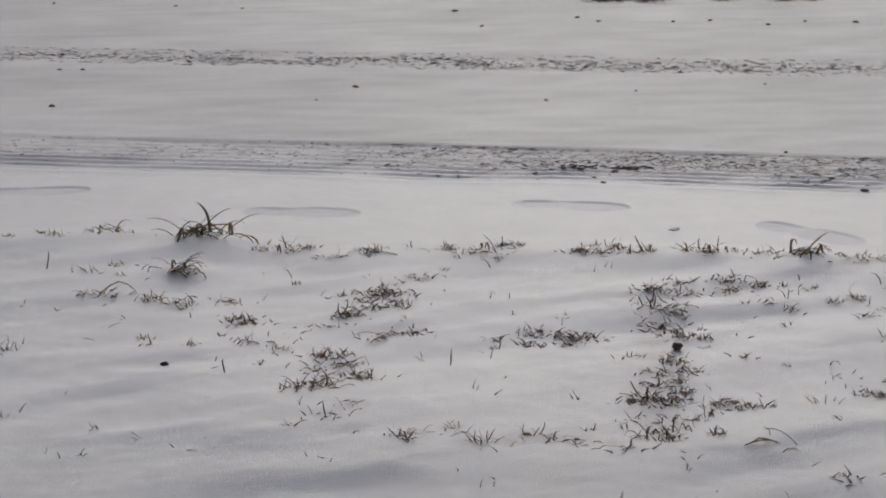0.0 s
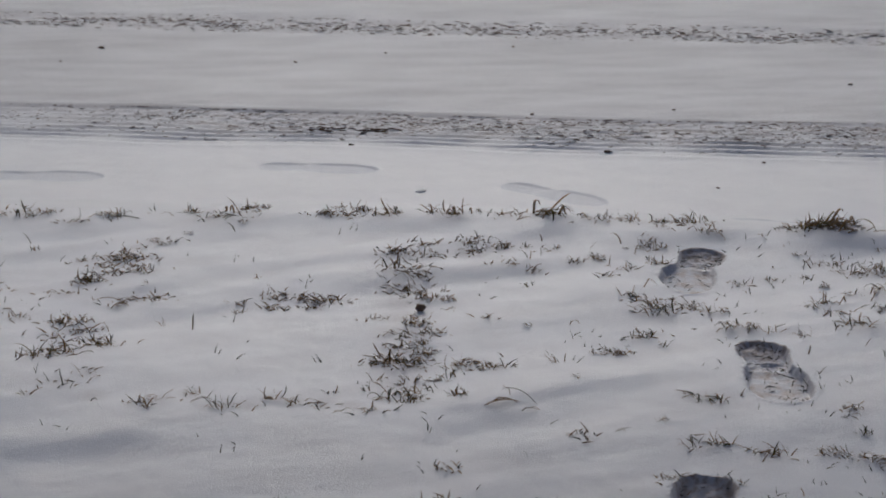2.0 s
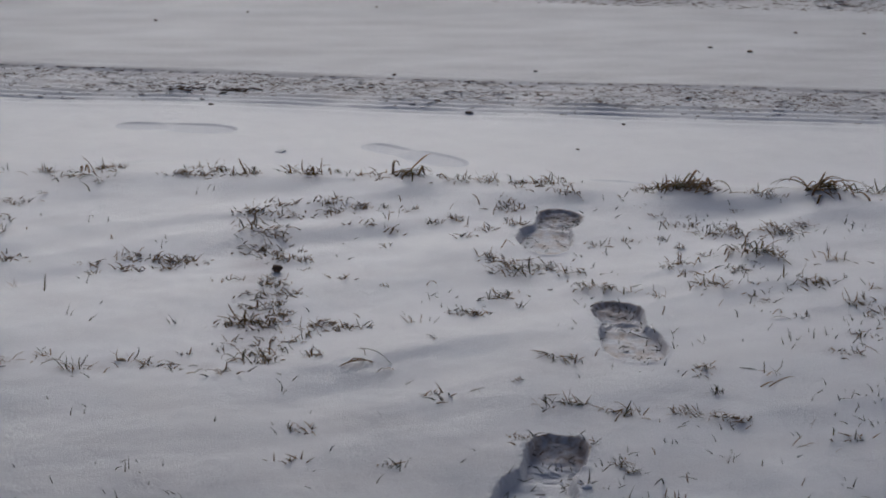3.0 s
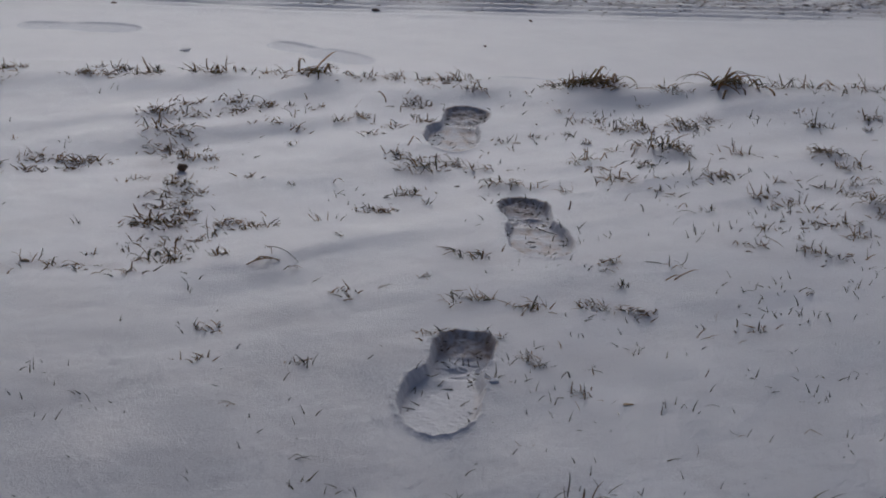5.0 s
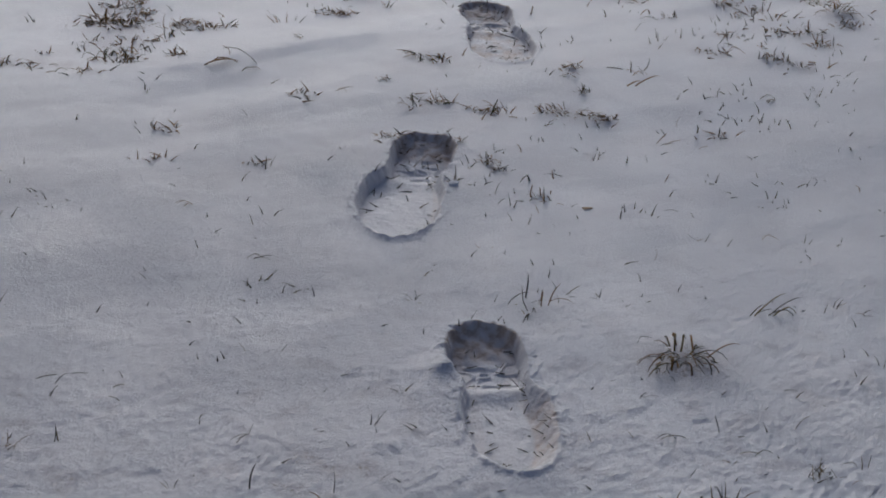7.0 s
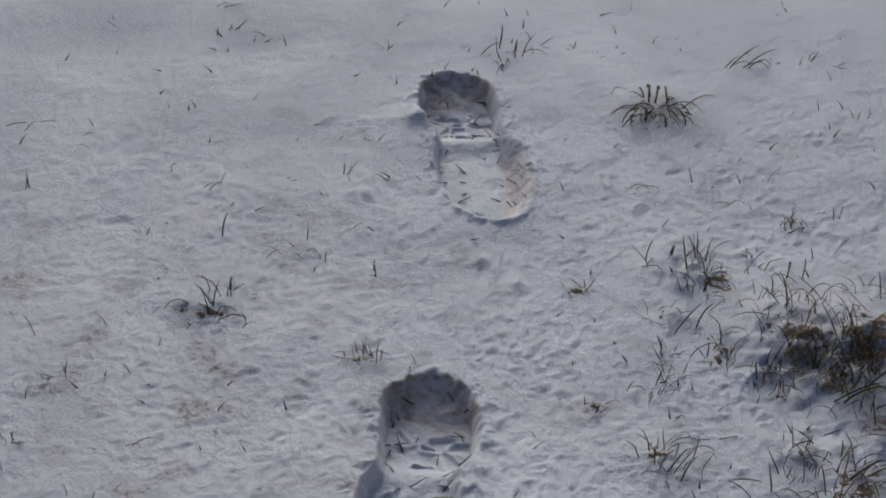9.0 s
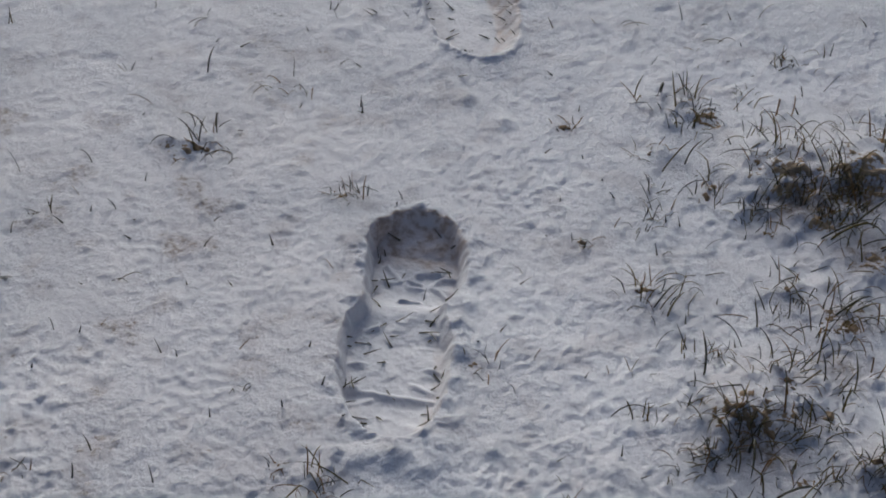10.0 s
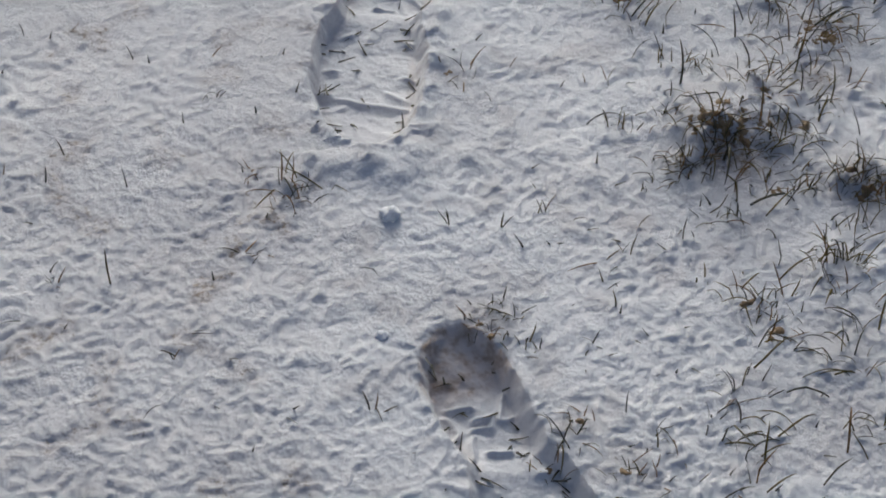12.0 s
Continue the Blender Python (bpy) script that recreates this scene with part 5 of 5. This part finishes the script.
def scattered_lumps(name, spots, seed, mat, label, category, flat=0.5):
    rnd = random.Random(seed)
    zs = snow_surface(np.array([s[0] for s in spots]), np.array([s[1] for s in spots]))
    verts, faces = [], []
    for (x, y, r), z in zip(spots, zs):
        v, f = lump_arrays(rnd, flat)
        m = pose(x, y, z + 0.15 * r * flat, rnd.uniform(-15, 15), rnd.uniform(-15, 15), math.degrees(math.atan(LANE_SLOPE)) + rnd.uniform(-14, 14)) @ Matrix.Diagonal((r * rnd.uniform(1.2, 3.2), r * rnd.uniform(0.6, 1.1), 0.7 * r, 1))
        base = len(verts)
        verts += [m @ Vector(q) for q in v]
        faces += [tuple(base + i for i in t) for t in f]
    me = bpy.data.meshes.new(name)
    me.from_pydata(verts, [], faces)
    me.materials.append(mat)
    return tagged(new(name, me), label, category, kind="stuff")


def rut_spots(rnd, count, y0, half, x0, x1, size, shift=0.0, sparse_west=False):
    out = []
    while len(out) < count:
        x, w = rnd.uniform(x0, x1), max(-half, min(half, rnd.gauss(shift, half * 0.5)))
        y = y0 + LANE_SLOPE * x + w / LANE_COS
        dense = 0.5 + 0.5 * float(grain(np.array([x]), np.array([y * 3]), 0.35, 95)[0])
        if sparse_west:
            dense *= 0.15 + 0.85 * float(step(-0.7, 0.2, np.array(x)))
        if rnd.random() < dense:
            out.append((x, y, size * rnd.uniform(0.35, 1.0) ** 1.5))
    return out


lump_rnd = random.Random(8)
scattered_lumps("rut_dirt", rut_spots(lump_rnd, 5200, 5.31, 0.19, -1.9, 3.2, 0.0046, 0.05, True), 31, SOIL, "dark earth crumbs showing in a tyre rut", "dirt", 0.20)
scattered_lumps("rut_dirt", rut_spots(lump_rnd, 5000, 7.0, 0.16, -2.6, 3.6, 0.0070), 32, SOIL, "dark earth crumbs showing in the farther tyre rut", "dirt", 0.20)
clump = [(0.41 + lump_rnd.gauss(0, 0.035), 5.19 + lump_rnd.gauss(0, 0.02), lump_rnd.uniform(0.003, 0.008)) for _ in range(34)]
clump += [(0.535 + lump_rnd.gauss(0, 0.03), 5.17 + lump_rnd.gauss(0, 0.014), lump_rnd.uniform(0.003, 0.008)) for _ in range(28)]
scattered_lumps("bare_earth", clump, 33, SOIL, "patch of bare dark earth churned up in the rut", "dirt", 0.45)


def stone(name, x, y, r, mat, label, category, group, seed, flat=0.6, stretch=1.3, bury=0.25):
    rnd = random.Random(seed)
    bm = bmesh.new()
    bmesh.ops.create_icosphere(bm, subdivisions=3, radius=1.0)
    off = Vector((seed * 1.7, seed * 0.6, seed * 2.3))
    for v in bm.verts:
        v.co *= 1 + 0.40 * noise.noise(v.co * 1.5 + off) + 0.22 * noise.noise(v.co * 3.3 + off) + 0.09 * noise.noise(v.co * 7.3 + off)
        v.co = Vector((v.co.x * stretch * r, v.co.y * r, v.co.z * flat * r))
    for f in bm.faces:
        f.smooth = True
    me = bpy.data.meshes.new(name)
    bm.to_mesh(me)
    bm.free()
    me.materials.append(mat)
    ob = new(name, me)
    ob.matrix_basis = pose(x, y, surface_at(x, y) + flat * r * (1 - 2 * bury), rnd.uniform(-10, 10), rnd.uniform(-10, 10), rnd.uniform(0, 360))
    return tagged(ob, label, category, group)


LANE_STONES = [(-1.30, 6.27, 0.022), (-0.27, 6.50, 0.020), (-0.40, 6.28, 0.010), (-1.40, 6.99, 0.014), (-1.31, 6.98, 0.014), (0.13, 8.30, 0.026), (0.23, 7.84, 0.018),
               (0.65, 8.02, 0.02), (0.73, 7.91, 0.016), (1.04, 7.84, 0.018), (1.20, 7.86, 0.02), (1.42, 7.72, 0.022), (1.59, 7.79, 0.018), (1.79, 7.73, 0.02),
               (-0.71, 8.79, 0.03), (-0.83, 8.48, 0.016), (-1.15, 8.63, 0.016), (-1.74, 8.80, 0.02), (1.02, 5.31, 0.012), (-0.01, 5.48, 0.013), (0.45, 4.98, 0.014)]
MORE_LANE_STONES = [(0.70, 6.32, 0.012), (0.38, 6.19, 0.012), (1.16, 6.39, 0.012), (1.14, 4.84, 0.018), (2.23, 5.56, 0.020), (2.12, 5.63, 0.015), (1.46, 5.34, 0.011),
                    (2.90, 5.47, 0.024), (1.53, 4.67, 0.010), (1.33, 4.42, 0.009), (2.74, 5.82, 0.012), (2.50, 5.84, 0.014)]
for n, (x, y, r) in enumerate(LANE_STONES + MORE_LANE_STONES):
    stone("pebble", x, y, 0.38 * r, SOIL, "small dark stone lying on the snow of the lane", "stone", "stones on the lane", n + 3, 0.5, 1.6)
stone("snow_lump", 0.575, 4.47, 0.012, PACKED, "flat lump of snow on the smooth lane", "snow", "", 51, 0.25, 1.6, 0.4)
stone("earth_clod", 0.422, 3.345, 0.009, SOIL, "round dark brown clod of earth in the grass", "clod", "", 52, 0.85, 1.1, 0.1)
stone("earth_clod", -0.557, 3.32, 0.0058, SOIL, "dark clod of earth on the drifted snow", "clod", "", 53, 0.7, 1.3, 0.15)
stone("dead_leaf", 0.905, 2.20, 0.0055, THATCH, "curled brown dead leaf half buried in the snow", "leaf", "", 54, 0.14, 1.6, 0.55)

SNOW_CLODS = [(0.346, 0.931, 0.0080, 0.85), (0.306, 0.81, 0.005, 0.7), 
              (0.735, 2.30, 0.007, 0.7)]
for n, (x, y, r, flat) in enumerate(SNOW_CLODS):
    stone("snow_clod", x, y, 0.9 * r, SNOW, "loose lump of snow kicked up beside a boot print", "snow", "snow lumps by the prints", 70 + n, 0.8 * flat, 1.2, 0.36)


# ---- grass trodden into the prints ----
def trodden_grass(p, count, seed):
    rnd = random.Random(seed)
    verts, faces = [], []
    for _ in range(count):
        s = rnd.uniform(0.05, 0.95)
        w = float(sole_half(np.array(s), p.heel_half, p.ball_half)) * 0.92
        v = w * (rnd.uniform(-1, 1) if rnd.random() < 0.6 else rnd.choice((-1, 1)) * rnd.uniform(0.75, 1)) + (p.heel_shift if s < 0.4 else p.ball_shift)
        x, y = p.there(s * p.length, v)
        z = surface_at(x, y)
        l, t = rnd.uniform(0.007, 0.022), rnd.uniform(0.0006, 0.0011)
        m = pose(x, y, z + 0.0008, 0, rnd.uniform(55, 100), rnd.uniform(0, 360))
        base, bend = len(verts), rnd.uniform(-0.3, 0.3)
        for k in range(4):
            q = k / 3
            for c in range(3):
                verts.append(m @ Vector((t * (1.15 - 0.8 * q) * math.cos(2.094 * c), t * (1.15 - 0.8 * q) * math.sin(2.094 * c) + bend * l * q * q, l * (q - 0.3))))
        for k in range(3):
            for c in range(3):
                i, j = base + 3 * k + c, base + 3 * k + (c + 1) % 3
                faces.append((i, j, j + 3, i + 3))
    me = bpy.data.meshes.new("trodden_grass")
    me.from_pydata(verts, [], faces)
    me.materials.append(DARK)
    return tagged(new("trodden_grass", me), "broken bits of grass trodden into a boot print", "grass", kind="stuff")


for n, p in enumerate(PRESSED):
    if p.y < 3.8:
        trodden_grass(p, 34 if p.y < 2 else 24, 400 + n)
        trodden_grass(p, 16 if p.y < 2 else 18, 421 + n)
